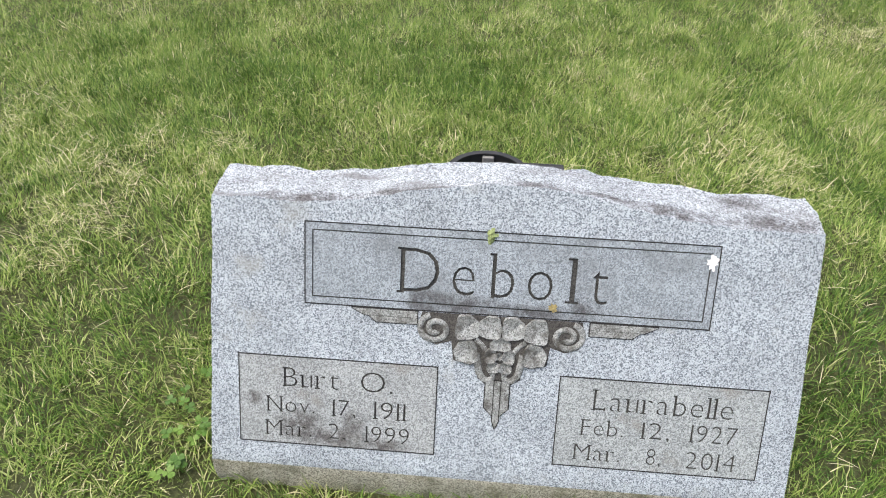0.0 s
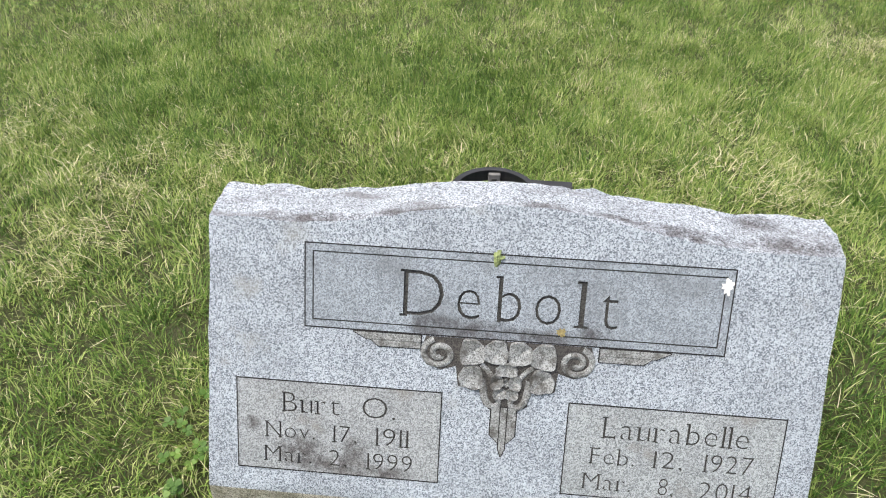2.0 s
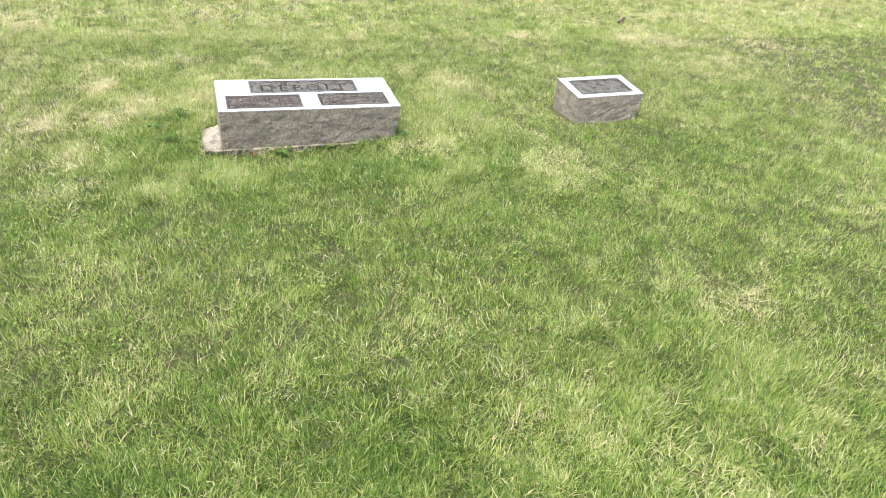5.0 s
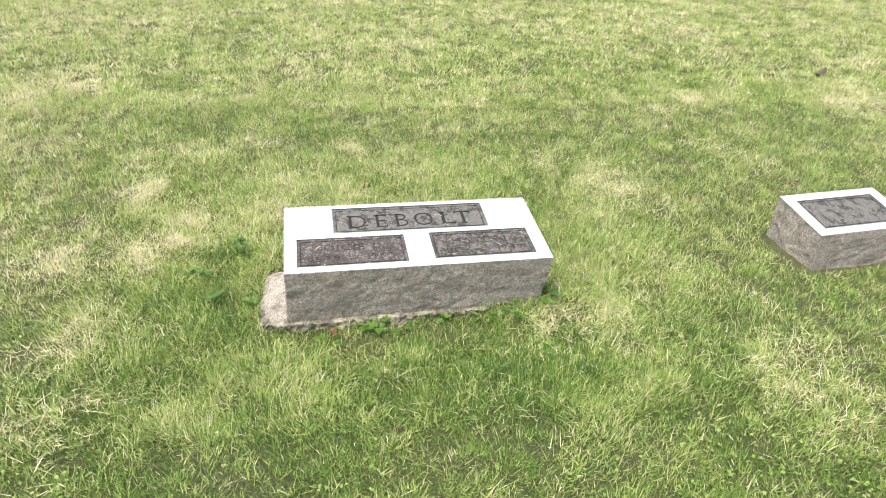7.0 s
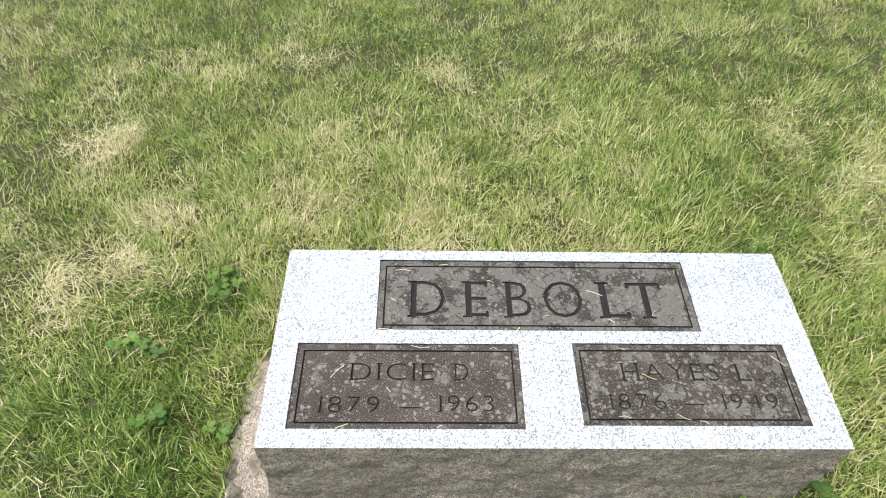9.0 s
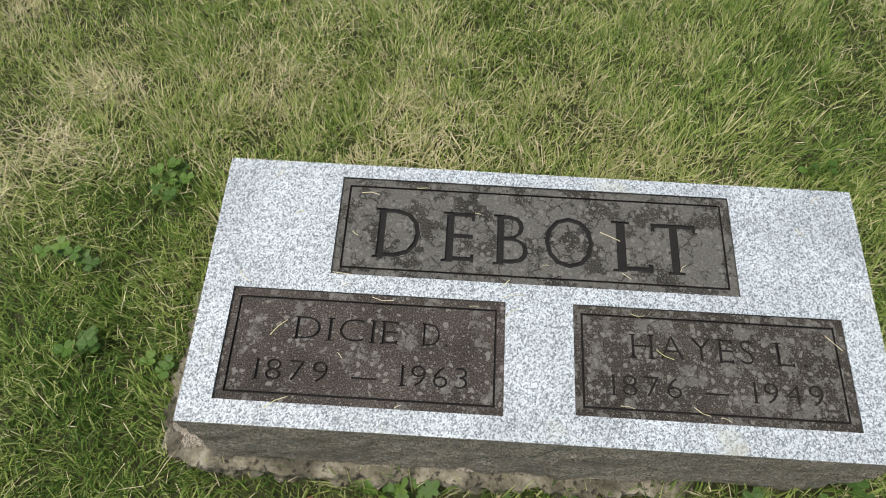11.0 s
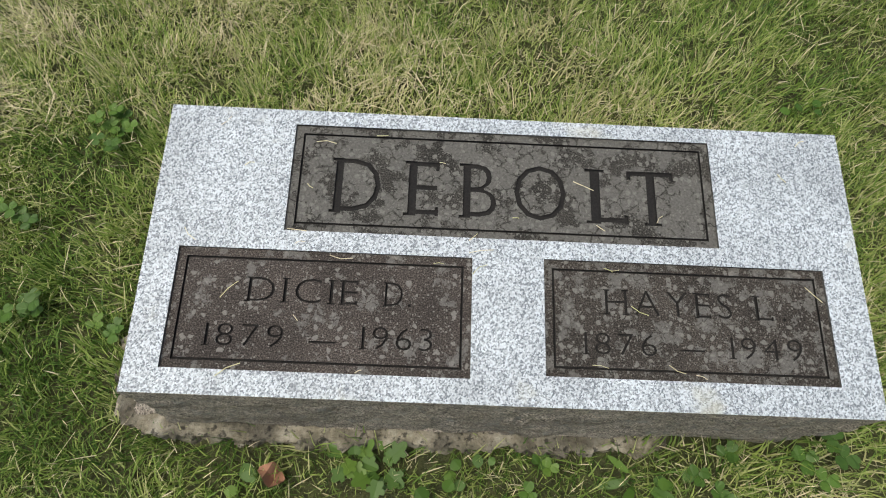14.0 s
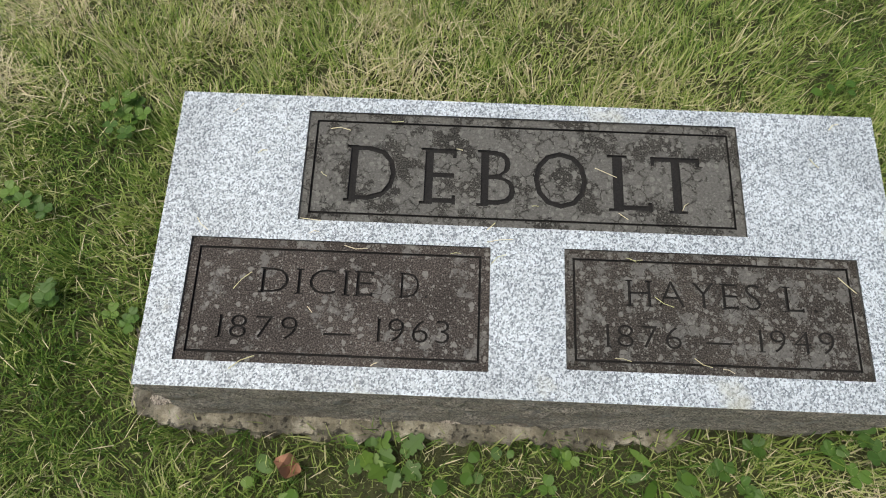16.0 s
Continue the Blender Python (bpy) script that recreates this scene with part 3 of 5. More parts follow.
    for cx, cy, rx, ry, turn in ((-0.002, 0.254, 0.019, 0.0125, 1.57), (-0.020, 0.229, 0.0115, 0.0135, 0.4), (0.016, 0.229, 0.0115, 0.0135, 2.7), (-0.013, 0.205, 0.0125, 0.0105, 0.9), (0.010, 0.205, 0.0125, 0.0105, 2.2)):
        leaf("carved_petal", cx, cy, 1.14 * rx, 1.14 * ry, 2.2, turn, 3)
    leaf("flower_centre", -0.002, 0.229, 0.006, 0.008, 2.0, 0.0, 5)


build_slant_headstone()


# ---- bevel markers: a pale sloping top with sunk dark panels on rock-pitched sides ----
def build_marker(name, origin, yaw, tilt, roll, w, d, drop, foot, panels, label, seed, chip=False):
    """origin: the top's front left corner; drop: height of the front; foot: insets at the bottom (left, right, front, back)."""
    top = Matrix.Translation(origin) @ Euler((radians(tilt), radians(roll), radians(yaw))).to_matrix().to_4x4()
    flat = Matrix.Translation(origin) @ pose(0, 0, 0, 0, 0, yaw)
    root = empty(name, flat @ pose(w / 2, d / 2, -drop), label, "gravestone")
    inv = root.matrix_world.inverted()
    us = sorted({0.0, w, *[p[0] for p in panels], *[p[1] for p in panels]})
    vs = sorted({0.0, d, *[p[2] for p in panels], *[p[3] for p in panels]})
    bm = bmesh.new()
    SUNK = 0.005

    def grid(u, v, z=0.0):
        return top @ Vector((u, v, z))

    def inside(u, v):
        return any(a < u < b and c < v < e for a, b, c, e, *_ in panels)

    for i in range(len(us) - 1):
        for j in range(len(vs) - 1):
            if not inside((us[i] + us[i + 1]) / 2, (vs[j] + vs[j + 1]) / 2):
                bm.faces.new([bm.verts.new(grid(*p)) for p in ((us[i], vs[j]), (us[i + 1], vs[j]), (us[i + 1], vs[j + 1]), (us[i], vs[j + 1]))])
    for a, b, c, e, *_ in panels:
        for (p, q), (r, s) in (((a, c), (b, c)), ((b, c), (b, e)), ((b, e), (a, e)), ((a, e), (a, c))):
            bm.faces.new([bm.verts.new(grid(*x)) for x in ((p, q, 0), (r, s, 0), (r, s, -SUNK - 0.002), (p, q, -SUNK - 0.002))]).material_index = 2
    bm.transform(inv)
    part("top", bm, [M_TOP, M_SIDE, M_DARK], root, "pale sawn granite top face")
    bm = bmesh.new()
    l, r, f, k = foot
    corners = [(0, 0), (w, 0), (w, d), (0, d)]
    feet = [flat @ Vector(p) for p in ((l, f, -drop), (w - r, f, -drop), (w - r, d - k, -drop), (l, d - k, -drop))]
    tops = [grid(*c) for c in corners]
    for i in range(4):
        a, b, c, e = tops[i], tops[(i + 1) % 4], feet[i], feet[(i + 1) % 4]
        n = int((a - b).length / 0.014)
        patch(bm, lambda s, t: lerp(lerp(c, e, s), lerp(a, b, s), t), n, 18, 0)
    patch(bm, lambda s, t: lerp(lerp(feet[0], feet[1], s), lerp(feet[3], feet[2], s), t), 20, 10, 0)
    bmesh.ops.remove_doubles(bm, verts=bm.verts, dist=0.0004)
    zt = top.inverted()
    for v in bm.verts:
        depth = -(zt @ v.co).z
        wgt = min(1.0, max(0.0, depth) / 0.05)
        v.co += rough_offset(v.co, 0.006 * wgt, 9, seed) + rough_offset(v.co, 0.006 * wgt, 34, seed)
    bmesh.ops.recalc_face_normals(bm, faces=bm.faces)
    bm.transform(inv)
    part("body", bm, M_SIDE, root, "rock-pitched weathered dark grey sides", True)
    for a, b, c, e, nm, lines, lab in panels:
        m = inv @ top @ Matrix.Translation((a, c, -SUNK))
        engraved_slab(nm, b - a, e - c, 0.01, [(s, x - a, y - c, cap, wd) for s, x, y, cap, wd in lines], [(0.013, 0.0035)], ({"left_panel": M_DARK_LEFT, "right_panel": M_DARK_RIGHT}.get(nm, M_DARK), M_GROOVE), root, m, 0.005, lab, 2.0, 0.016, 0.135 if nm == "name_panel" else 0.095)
    return root


build_marker("bevel_marker", Vector((-0.729, 4.150, 0.332)), 4.68, 6.24, 0.73, 1.113, 0.470, 0.237, (-0.005, 0.035, 0.005, 0.0), [
    (0.207, 0.892, 0.256, 0.443, "name_panel", [("D", 0.272, 0.292, 0.104, 0.080), ("E", 0.390, 0.292, 0.104, 0.056), ("B", 0.479, 0.292, 0.104, 0.060), ("O", 0.568, 0.291, 0.106, 0.084), ("L", 0.684, 0.292, 0.104, 0.068), ("T", 0.753, 0.292, 0.104, 0.077)], "dark lichened surname panel"),
    (0.051, 0.502, 0.037, 0.223, "left_panel", [("DICIE", 0.160, 0.141, 0.042, 0.169), ("D.", 0.368, 0.141, 0.042, 0.042), ("1879", 0.106, 0.072, 0.037, 0.118), ("-", 0.262, 0.072, 0.036, 0.040), ("1963", 0.337, 0.075, 0.037, 0.108)], "dark lichened name and dates panel"),
    (0.613, 1.052, 0.045, 0.226, "right_panel", [("HAYES", 0.704, 0.143, 0.043, 0.199), ("L.", 0.936, 0.143, 0.042, 0.050), ("1876", 0.670, 0.081, 0.036, 0.112), ("-", 0.817, 0.081, 0.036, 0.038), ("1949", 0.892, 0.082, 0.036, 0.112)], "dark lichened name and dates panel")],
    "wide grey granite gravestone, pale sloping top, dark lichened name panels", 3.0)
build_marker("small_bevel_marker", Vector((1.700, 4.385, 0.305)), 8.2, 9.8, 0.0, 0.570, 0.315, 0.195, (0.005, 0.05, -0.015, 0.0), [
    (0.060, 0.510, 0.045, 0.265, "name_panel", [], "dark brown stained name panel")],
    "small grey granite gravestone with white rim and dark panel", 8.0)


# ---- old concrete footing under the wide marker ----
def build_footing():
    bm = bmesh.new()
    N, M = 420, 26
    # a rectangle with rounded corners, walked in even steps
    dense = []
    for i in range(4000):
        a = 2 * math.pi * i / 4000
        cx, sx = math.cos(a), math.sin(a)
        x = 0.505 * abs(cx) ** 0.2 * (1 if cx > 0 else -1)
        y = 0.258 * abs(sx) ** 0.2 * (1 if sx > 0 else -1)
        dense.append((0.385 + x, 0.235 + y * (0.75 if x < -0.42 and y > 0 else 1)))
    steps = [0.0]
    for p, q in zip(dense, dense[1:] + dense[:1]):
        steps.append(steps[-1] + math.dist(p, q))
    prof, k = [], 0
    for i in range(N):
        while steps[k + 1] < steps[-1] * i / N:
            k += 1
        t = (steps[-1] * i / N - steps[k]) / max(1e-9, steps[k + 1] - steps[k])
        p, q = dense[k], dense[(k + 1) % 4000]
        prof.append((lerp(p[0], q[0], t), lerp(p[1], q[1], t)))
    rows = []
    for j in range(M + 1):
        z = lerp(-0.10, 0.094, j / M)
        k = 0.004 if j == M else 0.0
        rows.append([bm.verts.new((x - k * (x - 0.385), y - k * (y - 0.23), z)) for x, y in prof])
    for j in range(M):
        for i in range(N):
            bm.faces.new((rows[j][i], rows[j][(i + 1) % N], rows[j + 1][(i + 1) % N], rows[j + 1][i]))
    bm.faces.new(rows[M])
    for v in bm.verts:
        o = rough_offset(v.co, 0.013, 17, 5) + rough_offset(v.co, 0.010, 50, 5) + rough_offset(v.co, 0.004, 120, 5)
        v.co += Vector((o.x, o.y, o.z * min(1.0, max(0.1, (0.09 - v.co.z) / 0.03))))
    ob = part("concrete_footing", bm, M_CONCRETE, None, "crumbling pale concrete footing under a granite gravestone", True)
    ob.matrix_world = pose(-0.729, 4.150, 0.0, 0, 0, 4.68)
    tagged(ob, category="footing")
    bm = bmesh.new()

    def lump(s, t):
        u, v = lerp(-0.112, 0.006, s), lerp(0.012, 0.37, t)
        rise = 0.085 * math.sin(math.pi * min(1, 0.02 + 0.9 * t)) ** 0.6 * s ** 0.7
        p = Vector((u, v, 0.082 + rise))
        return p + rough_offset(p, 0.007, 22, 9) + rough_offset(p, 0.003, 70, 9)

    patch(bm, lump, 16, 40)
    part("mortar_mound", bm, M_SIDE, ob, "rough grey mortar mound", True)


build_footing()

# ---- black ring holder behind the slant headstone ----
def build_ring_holder():
    cx, cy, top = -0.048, 0.488, 0.424
    g = gz(cx, cy)
    root = empty("plant_ring_holder", pose(cx, cy, g), "dusty black plastic ring holder on a stake behind a headstone", "flower holder")
    h = top - g

    def band(bm, r0, r1, z0, z1, n=48, a0=0.0, a1=2 * math.pi):
        prev = None
        full = abs(a1 - a0 - 2 * math.pi) < 1e-6
        cols = []
        for i in range(n if full else n + 1):
            a = a0 + (a1 - a0) * i / n
            cols.append([bm.verts.new((r * math.cos(a), r * math.sin(a), z)) for r, z in ((r0, z0), (r1, z0), (r1, z1), (r0, z1))])
        for i in range(len(cols) if full else len(cols) - 1):
            p, q = cols[i], cols[(i + 1) % len(cols)]
            for j in range(4):
                bm.faces.new((p[j], q[j], q[(j + 1) % 4], p[(j + 1) % 4]))

    bm = bmesh.new()
    band(bm, 0.090, 0.095, h - 0.028, h)
    band(bm, 0.086, 0.099, h, h + 0.003)
    bmesh.ops.recalc_face_normals(bm, faces=bm.faces)
    part("ring", bm, M_PLASTIC, root, smooth=False)
    bm = bmesh.new()
    box(bm, 0.080, 0.175, 0.035, 0.060, h - 0.026, h + 0.002, 0.003)
    part("arm", bm, M_PLASTIC, root)
    bm = bmesh.new()
    box(bm, -0.014, 0.014, 0.079, 0.0895, h - 0.036, h - 0.004, 0.003)
    clip = part("clip", bm, M_TABLET, root, "grey moulded clip")
    bm = bmesh.new()
    box(bm, -0.006, 0.006, 0.0765, 0.0788, h - 0.024, h - 0.016, 0.0008)
    part("slot", bm, M_PLASTIC, clip)
    for a in (0, 2 * math.pi / 3, 4 * math.pi / 3):
        bm = bmesh.new()
        box(bm, 0.012, 0.091, -0.006, 0.006, h - 0.026, h - 0.018, 0.001)
        bm.transform(Matrix.Rotation(a - math.pi / 2, 4, "Z"))
        part("spoke", bm, M_PLASTIC, root)
    bm = bmesh.new()
    bmesh.ops.create_cone(bm, cap_ends=True, segments=16, radius1=0.006, radius2=0.012, depth=h + 0.06, matrix=Matrix.Translation((0, 0, (h - 0.06) / 2 - 0.01)))
    part("stake", bm, M_PLASTIC, root)


build_ring_holder()

# ---- gravel lane with a parked car ----
LANE_DIR = Vector((0.20, -0.98, 0)).normalized()
LANE_SIDE = Vector((LANE_DIR.y, -LANE_DIR.x, 0))
WHEEL_AT = Vector((-5.32, 10.30, 0))


def lane_depth(x, y):
    """How far a place lies inside the lane's edge on the graves' side."""
    e = 0.10 * np.sin(1.7 * (x + y)) + 0.05 * np.sin(5.1 * y - 2.0 * x)
    return (np.asarray(x) - WHEEL_AT.x) * -LANE_SIDE_OUT.x + (np.asarray(y) - WHEEL_AT.y) * -LANE_SIDE_OUT.y - 0.85 + e


LANE_SIDE_OUT = LANE_SIDE if LANE_SIDE.x > 0 else -LANE_SIDE


def build_lane():
    bm = bmesh.new()
    vs = []
    for i in range(121):
        along = -24 + 0.4 * i
        row = []
        for j in range(13):
            inw = 0.30 * j
            e = WHEEL_AT + LANE_DIR * along - LANE_SIDE_OUT * (inw + 0.85)
            if j == 0:
                e += LANE_SIDE_OUT * 0.12 * math.sin(1.9 * along) * math.cos(0.7 * along)
            row.append(bm.verts.new((e.x, e.y, gz(e.x, e.y) + 0.018 + 0.006 * noise.noise(Vector((e.x, e.y, 0)) * 3))))
        vs.append(row)
    for i in range(120):
        for j in range(12):
            bm.faces.new((vs[i][j], vs[i + 1][j], vs[i + 1][j + 1], vs[i][j + 1]))
    bmesh.ops.recalc_face_normals(bm, faces=bm.faces)
    if sum(f.normal.z for f in bm.faces) < 0:
        bmesh.ops.reverse_faces(bm, faces=bm.faces)
    tagged(part("road", bm, M_GRAVEL, None, "grey-brown gravel lane beside the lawn", True), category="lane", kind="structure")


build_lane()


def build_car():
    """A dark car, its length along the lane; x runs from the tail to the front wheel's end, y to the graves' side."""
    fwd = Vector((0.72, 0.694, 0)).normalized()
    ang = math.degrees(math.atan2(fwd.y, fwd.x))
    base = WHEEL_AT - Vector((fwd.y, -fwd.x, 0)) * 0.79
    root = empty("car", Matrix.Translation((base.x, base.y, gz(base.x, base.y) + 0.02)) @ pose(0, 0, 0, 0, -2.0, ang), "black car with bright alloy wheels parked on gravel", "car")
    W, WB = 0.90, 2.70
    prof = [(0.92, 0.30), (0.95, 0.55), (0.88, 0.72), (0.20, 0.92), (-0.55, 1.36), (-0.90, 1.45), (-2.2, 1.45), (-2.85, 1.30), (-3.35, 1.00), (-3.55, 0.92), (-3.60, 0.50), (-3.52, 0.30)]

    def arch(cx):
        return [(cx + 0.40 * math.cos(a), 0.34 + 0.38 * math.sin(a)) for a in [math.pi * k / 10 for k in range(11)]]
    outline = prof + [(-WB - 0.40, 0.28)] + arch(-WB)[::-1] + [(-WB + 0.40, 0.22), (-0.40, 0.22)] + arch(0)[::-1] + [(0.40, 0.28)]
    bm = bmesh.new()
    slabs = []
    for yy in (-1.0, -0.96, -0.5, 0.0, 0.5, 0.96, 1.0):
        row = []
        for x, z in outline:
            lean = 1 - 0.24 * max(0, z - 0.92) / 0.53
            inset = 0.05 if abs(yy) == 1.0 else 0.0
            row.append(bm.verts.new((x * (1 - 0.01 * inset), yy * W * lean, z - inset * (z - 0.7) * 0.4)))
        slabs.append(row)
    n = len(outline)
    for a, b in zip(slabs, slabs[1:]):
        for i in range(n):
            bm.faces.new((a[i], a[(i + 1) % n], b[(i + 1) % n], b[i]))
    bm.faces.new(slabs[0])
    bm.faces.new(slabs[-1])
    bmesh.ops.triangulate(bm, faces=[f for f in bm.faces if len(f.verts) > 4])
    bmesh.ops.recalc_face_normals(bm, faces=bm.faces)
    part("body", bm, M_PAINT, root)
    for sg in (-1, 1):
        for pts in ([(-0.45, 0.96), (-0.95, 1.36), (-1.55, 1.38), (-1.55, 0.96)], [(-1.63, 0.96), (-1.63, 1.38), (-2.20, 1.36), (-2.75, 1.24), (-3.0, 0.98)]):
            bm = bmesh.new()
            f = bm.faces.new([bm.verts.new((x, sg * (W * (1 - 0.24 * (z - 0.92) / 0.53) + 0.004), z)) for x, z in pts])
            r = bmesh.ops.extrude_face_region(bm, geom=[f])
            for v in r["geom"]:
                if isinstance(v, bmesh.types.BMVert):
                    v.co.y -= sg * 0.01
            bmesh.ops.recalc_face_normals(bm, faces=bm.faces)
            part("side_window", bm, M_GLASS, root)
        bm = bmesh.new()
        box(bm, 0.70, 0.93, sg * 0.62 - 0.14, sg * 0.62 + 0.14, 0.60, 0.72, 0.03)
        part("headlight", bm, M_LAMP, root)
        # grey strip that puts the bright reflection along the sill into colour
        bm = bmesh.new()
        box(bm, -2.28, -0.42, sg * 0.895 - 0.015, sg * 0.895 + 0.015, 0.235, 0.275, 0.008)
        part("sill_highlight", bm, M_TABLET, root, "grey strip standing in for the highlight along the sill")
        for cx in (0.0, -WB):
            bm = bmesh.new()
            R, r0, w = 0.33, 0.235, 0.20
            N = 40
            ring = [(r0, -w / 2), (R - 0.03, -w / 2), (R, -w / 2 + 0.03), (R, w / 2 - 0.03), (R - 0.03, w / 2), (r0, w / 2)]
            cols = [[bm.verts.new((rr * math.cos(2 * math.pi * i / N), yy, rr * math.sin(2 * math.pi * i / N))) for rr, yy in ring] for i in range(N)]
            for i in range(N):
                for j in range(len(ring)):
                    bm.faces.new((cols[i][j], cols[(i + 1) % N][j], cols[(i + 1) % N][(j + 1) % len(ring)], cols[i][(j + 1) % len(ring)]))
            bmesh.ops.recalc_face_normals(bm, faces=bm.faces)
            wheel = empty("wheel", Matrix(), "", "")
            wheel.parent = root
            wheel.matrix_local = pose(cx, sg * 0.80, 0.33)
            part("tyre", bm, M_RUBBER, wheel)
            bm = bmesh.new()
            outer = sg * 0.075
            for k in range(5):
                a = 2 * math.pi * k / 5 + 0.3
                vs = box(bm, 0.03, 0.23, -0.022, 0.022, -0.01, 0.01, 0.006)
                geo = [v for v in bm.verts if not v.tag]
                for v in geo:
                    v.co = Vector((v.co.x * math.cos(a) - v.co.y * math.sin(a), outer + v.co.z, v.co.x * math.sin(a) + v.co.y * math.cos(a)))
                    v.tag = True
            cols = [[bm.verts.new((rr * math.cos(2 * math.pi * i / N), yy, rr * math.sin(2 * math.pi * i / N))) for rr, yy in ((0.21, outer - 0.02), (0.237, outer - 0.02), (0.237, outer + 0.012 * sg), (0.215, outer + 0.012 * sg))] for i in range(N)]
            for i in range(N):
                for j in range(4):
                    bm.faces.new((cols[i][j], cols[(i + 1) % N][j], cols[(i + 1) % N][(j + 1) % 4], cols[i][(j + 1) % 4]))
            bmesh.ops.create_cone(bm, cap_ends=True, segments=20, radius1=0.05, radius2=0.05, depth=0.03, matrix=Matrix.Translation((0, outer, 0)) @ Matrix.Rotation(math.pi / 2, 4, "X"))
            bmesh.ops.recalc_face_normals(bm, faces=bm.faces)
            part("rim", bm, M_ALLOY, wheel)


build_car()

# ---- the lawn's blades ----
rng = np.random.default_rng(7)
LATTICE = rng.random((256, 256))


def field(x, y, size, octaves=4):
    """Smooth random field between 0 and 1 over the plan, with features of that size in metres."""
    total, amp, norm = 0.0, 1.0, 0.0
    for o in range(octaves):
        u, v = np.asarray(x) / size * 2 ** o + 31.7 * o, np.asarray(y) / size * 2 ** o + 17.3 * o
        iu, iv = np.floor(u).astype(int), np.floor(v).astype(int)
        fu, fv = u - iu, v - iv
        fu, fv = fu * fu * (3 - 2 * fu), fv * fv * (3 - 2 * fv)
        a, b = LATTICE[iu % 256, iv % 256], LATTICE[(iu + 1) % 256, iv % 256]
        c, d = LATTICE[iu % 256, (iv + 1) % 256], LATTICE[(iu + 1) % 256, (iv + 1) % 256]
        total = total + amp * ((a * (1 - fu) + b * fu) * (1 - fv) + (c * (1 - fu) + d * fu) * fv)
        norm, amp = norm + amp, amp * 0.55
    return total / norm


# where mown straw lies matted: x, y, radius, how thickly
STRAW_A = [(0.41, 6.61, 0.12, 0.7), (-1.03, 5.96, 0.14, 0.8), (-2.77, 6.89, 0.25, 0.9), (2.1, 6.56, 0.14, 1), (1.75, 6.34, 0.16, 1),
    (3.29, 6.46, 0.3, 0.8), (2.0, 5.64, 0.25, 0.6), (-1.36, 4.73, 0.2, 1), (-1.59, 5.28, 0.14, 0.9), (-1.85, 4.69, 0.25, 0.8),
    (0.99, 5.23, 0.28, 0.6), (0.68, 5.58, 0.16, 0.5), (-0.23, 5.48, 0.2, 0.45), (-0.53, 5.81, 0.2, 0.5), (-0.77, 5.33, 0.18, 0.5),
    (0.59, 4.19, 0.12, 0.5), (0.39, 4.07, 0.1, 0.7), (-1.4, 3.63, 0.3, 0.3), (-1.69, 4.11, 0.25, 0.4), (1.31, 3.59, 0.3, 0.45)]
STRAW_B = [(1.26, 3.81, 0.2, 0.4), (-1.67, 5.66, 0.2, 0.4), (-4.38, 7.04, 0.8, 0.6), (-4.14, 5.35, 0.5, 0.5), (-2.09, 4.84, 0.3, 0.6),
    (-2.33, 4.54, 0.25, 0.5), (-3.7, 6.18, 0.5, 0.5), (3.68, 5.59, 0.5, 0.6), (1.66, 3.41, 0.3, 0.35), (1.37, 3.69, 0.2, 0.35),
    (-1.29, 0.91, 0.25, 0.5), (-1.01, 1.17, 0.15, 0.5), (-5.31, 7.98, 0.8, 0.5), (-0.97, 2.18, 0.12, 0.4), (0.77, 1.11, 0.3, 0.4),
    (0.94, 0.88, 0.25, 0.5), (-1.43, 1.04, 0.2, 0.5), (-2.6, 6.96, 0.35, 0.6), (2.09, 6.4, 0.2, 0.8), (3.65, 6.36, 0.35, 0.8)]
STRAW_C = [(4.65, 6.26, 0.4, 0.6), (-1.36, 4.74, 0.2, 1), (-1.63, 5.3, 0.12, 0.9), (-0.99, 5.9, 0.12, 0.8), (-0.51, 5.79, 0.12, 0.6),
    (0.41, 4.07, 0.16, 0.6), (0.6, 3.96, 0.2, 0.3), (-1.31, 4.92, 0.16, 0.8), (-0.49, 4.89, 0.16, 0.4), (-0.84, 5.09, 0.15, 0.3),
    (-1.25, 1.07, 0.16, 0.7), (-1.18, 0.83, 0.14, 0.7), (-1.32, 0.65, 0.2, 0.5), (1.54, 2.26, 0.25, 0.5), (-1.78, 1.34, 0.2, 0.5)]
STRAW = STRAW_A + STRAW_B + STRAW_C
# where the lawn grows lush: x, y, radius, how much greener
LUSH = [(-1.55, 3.62, 0.40, 0.55), (-1.15, 3.35, 0.30, 0.4), (-1.12, 4.30, 0.28, 0.75), (-0.95, 4.02, 0.28, 0.7), (-0.35, 3.9, 0.3, 0.35), (-1.06, 4.66, 0.16, 0.6), (0.12, 3.84, 0.35, 0.6), (-0.11, 3.71, 0.3, 0.5), (0.61, 4.81, 0.14, 0.4), (-1.26, 4.08, 0.2, 0.45),
    (0.97, 3.94, 0.2, 0.4), (-0.51, 3.66, 0.25, 0.3), (0.1, 7.42, 0.5, 0.3), (2.13, 7.54, 0.7, 0.3), (2.32, 3.99, 0.35, 0.6),
    (-0.61, 3.42, 0.4, 0.3), (-0.19, 1.7, 0.25, 0.35), (-0.77, 1.26, 0.15, 0.35), (1.1, 1.11, 0.25, 0.3), (0.91, 0.39, 0.3, 0.45),
    (-1.05, 0.13, 0.3, 0.4), (-0.87, 0.39, 0.15, 0.4), (0.21, 5.2, 0.25, 0.4), (0.44, 4.99, 0.2, 0.3), (-1.18, 4.62, 0.2, 0.5)]


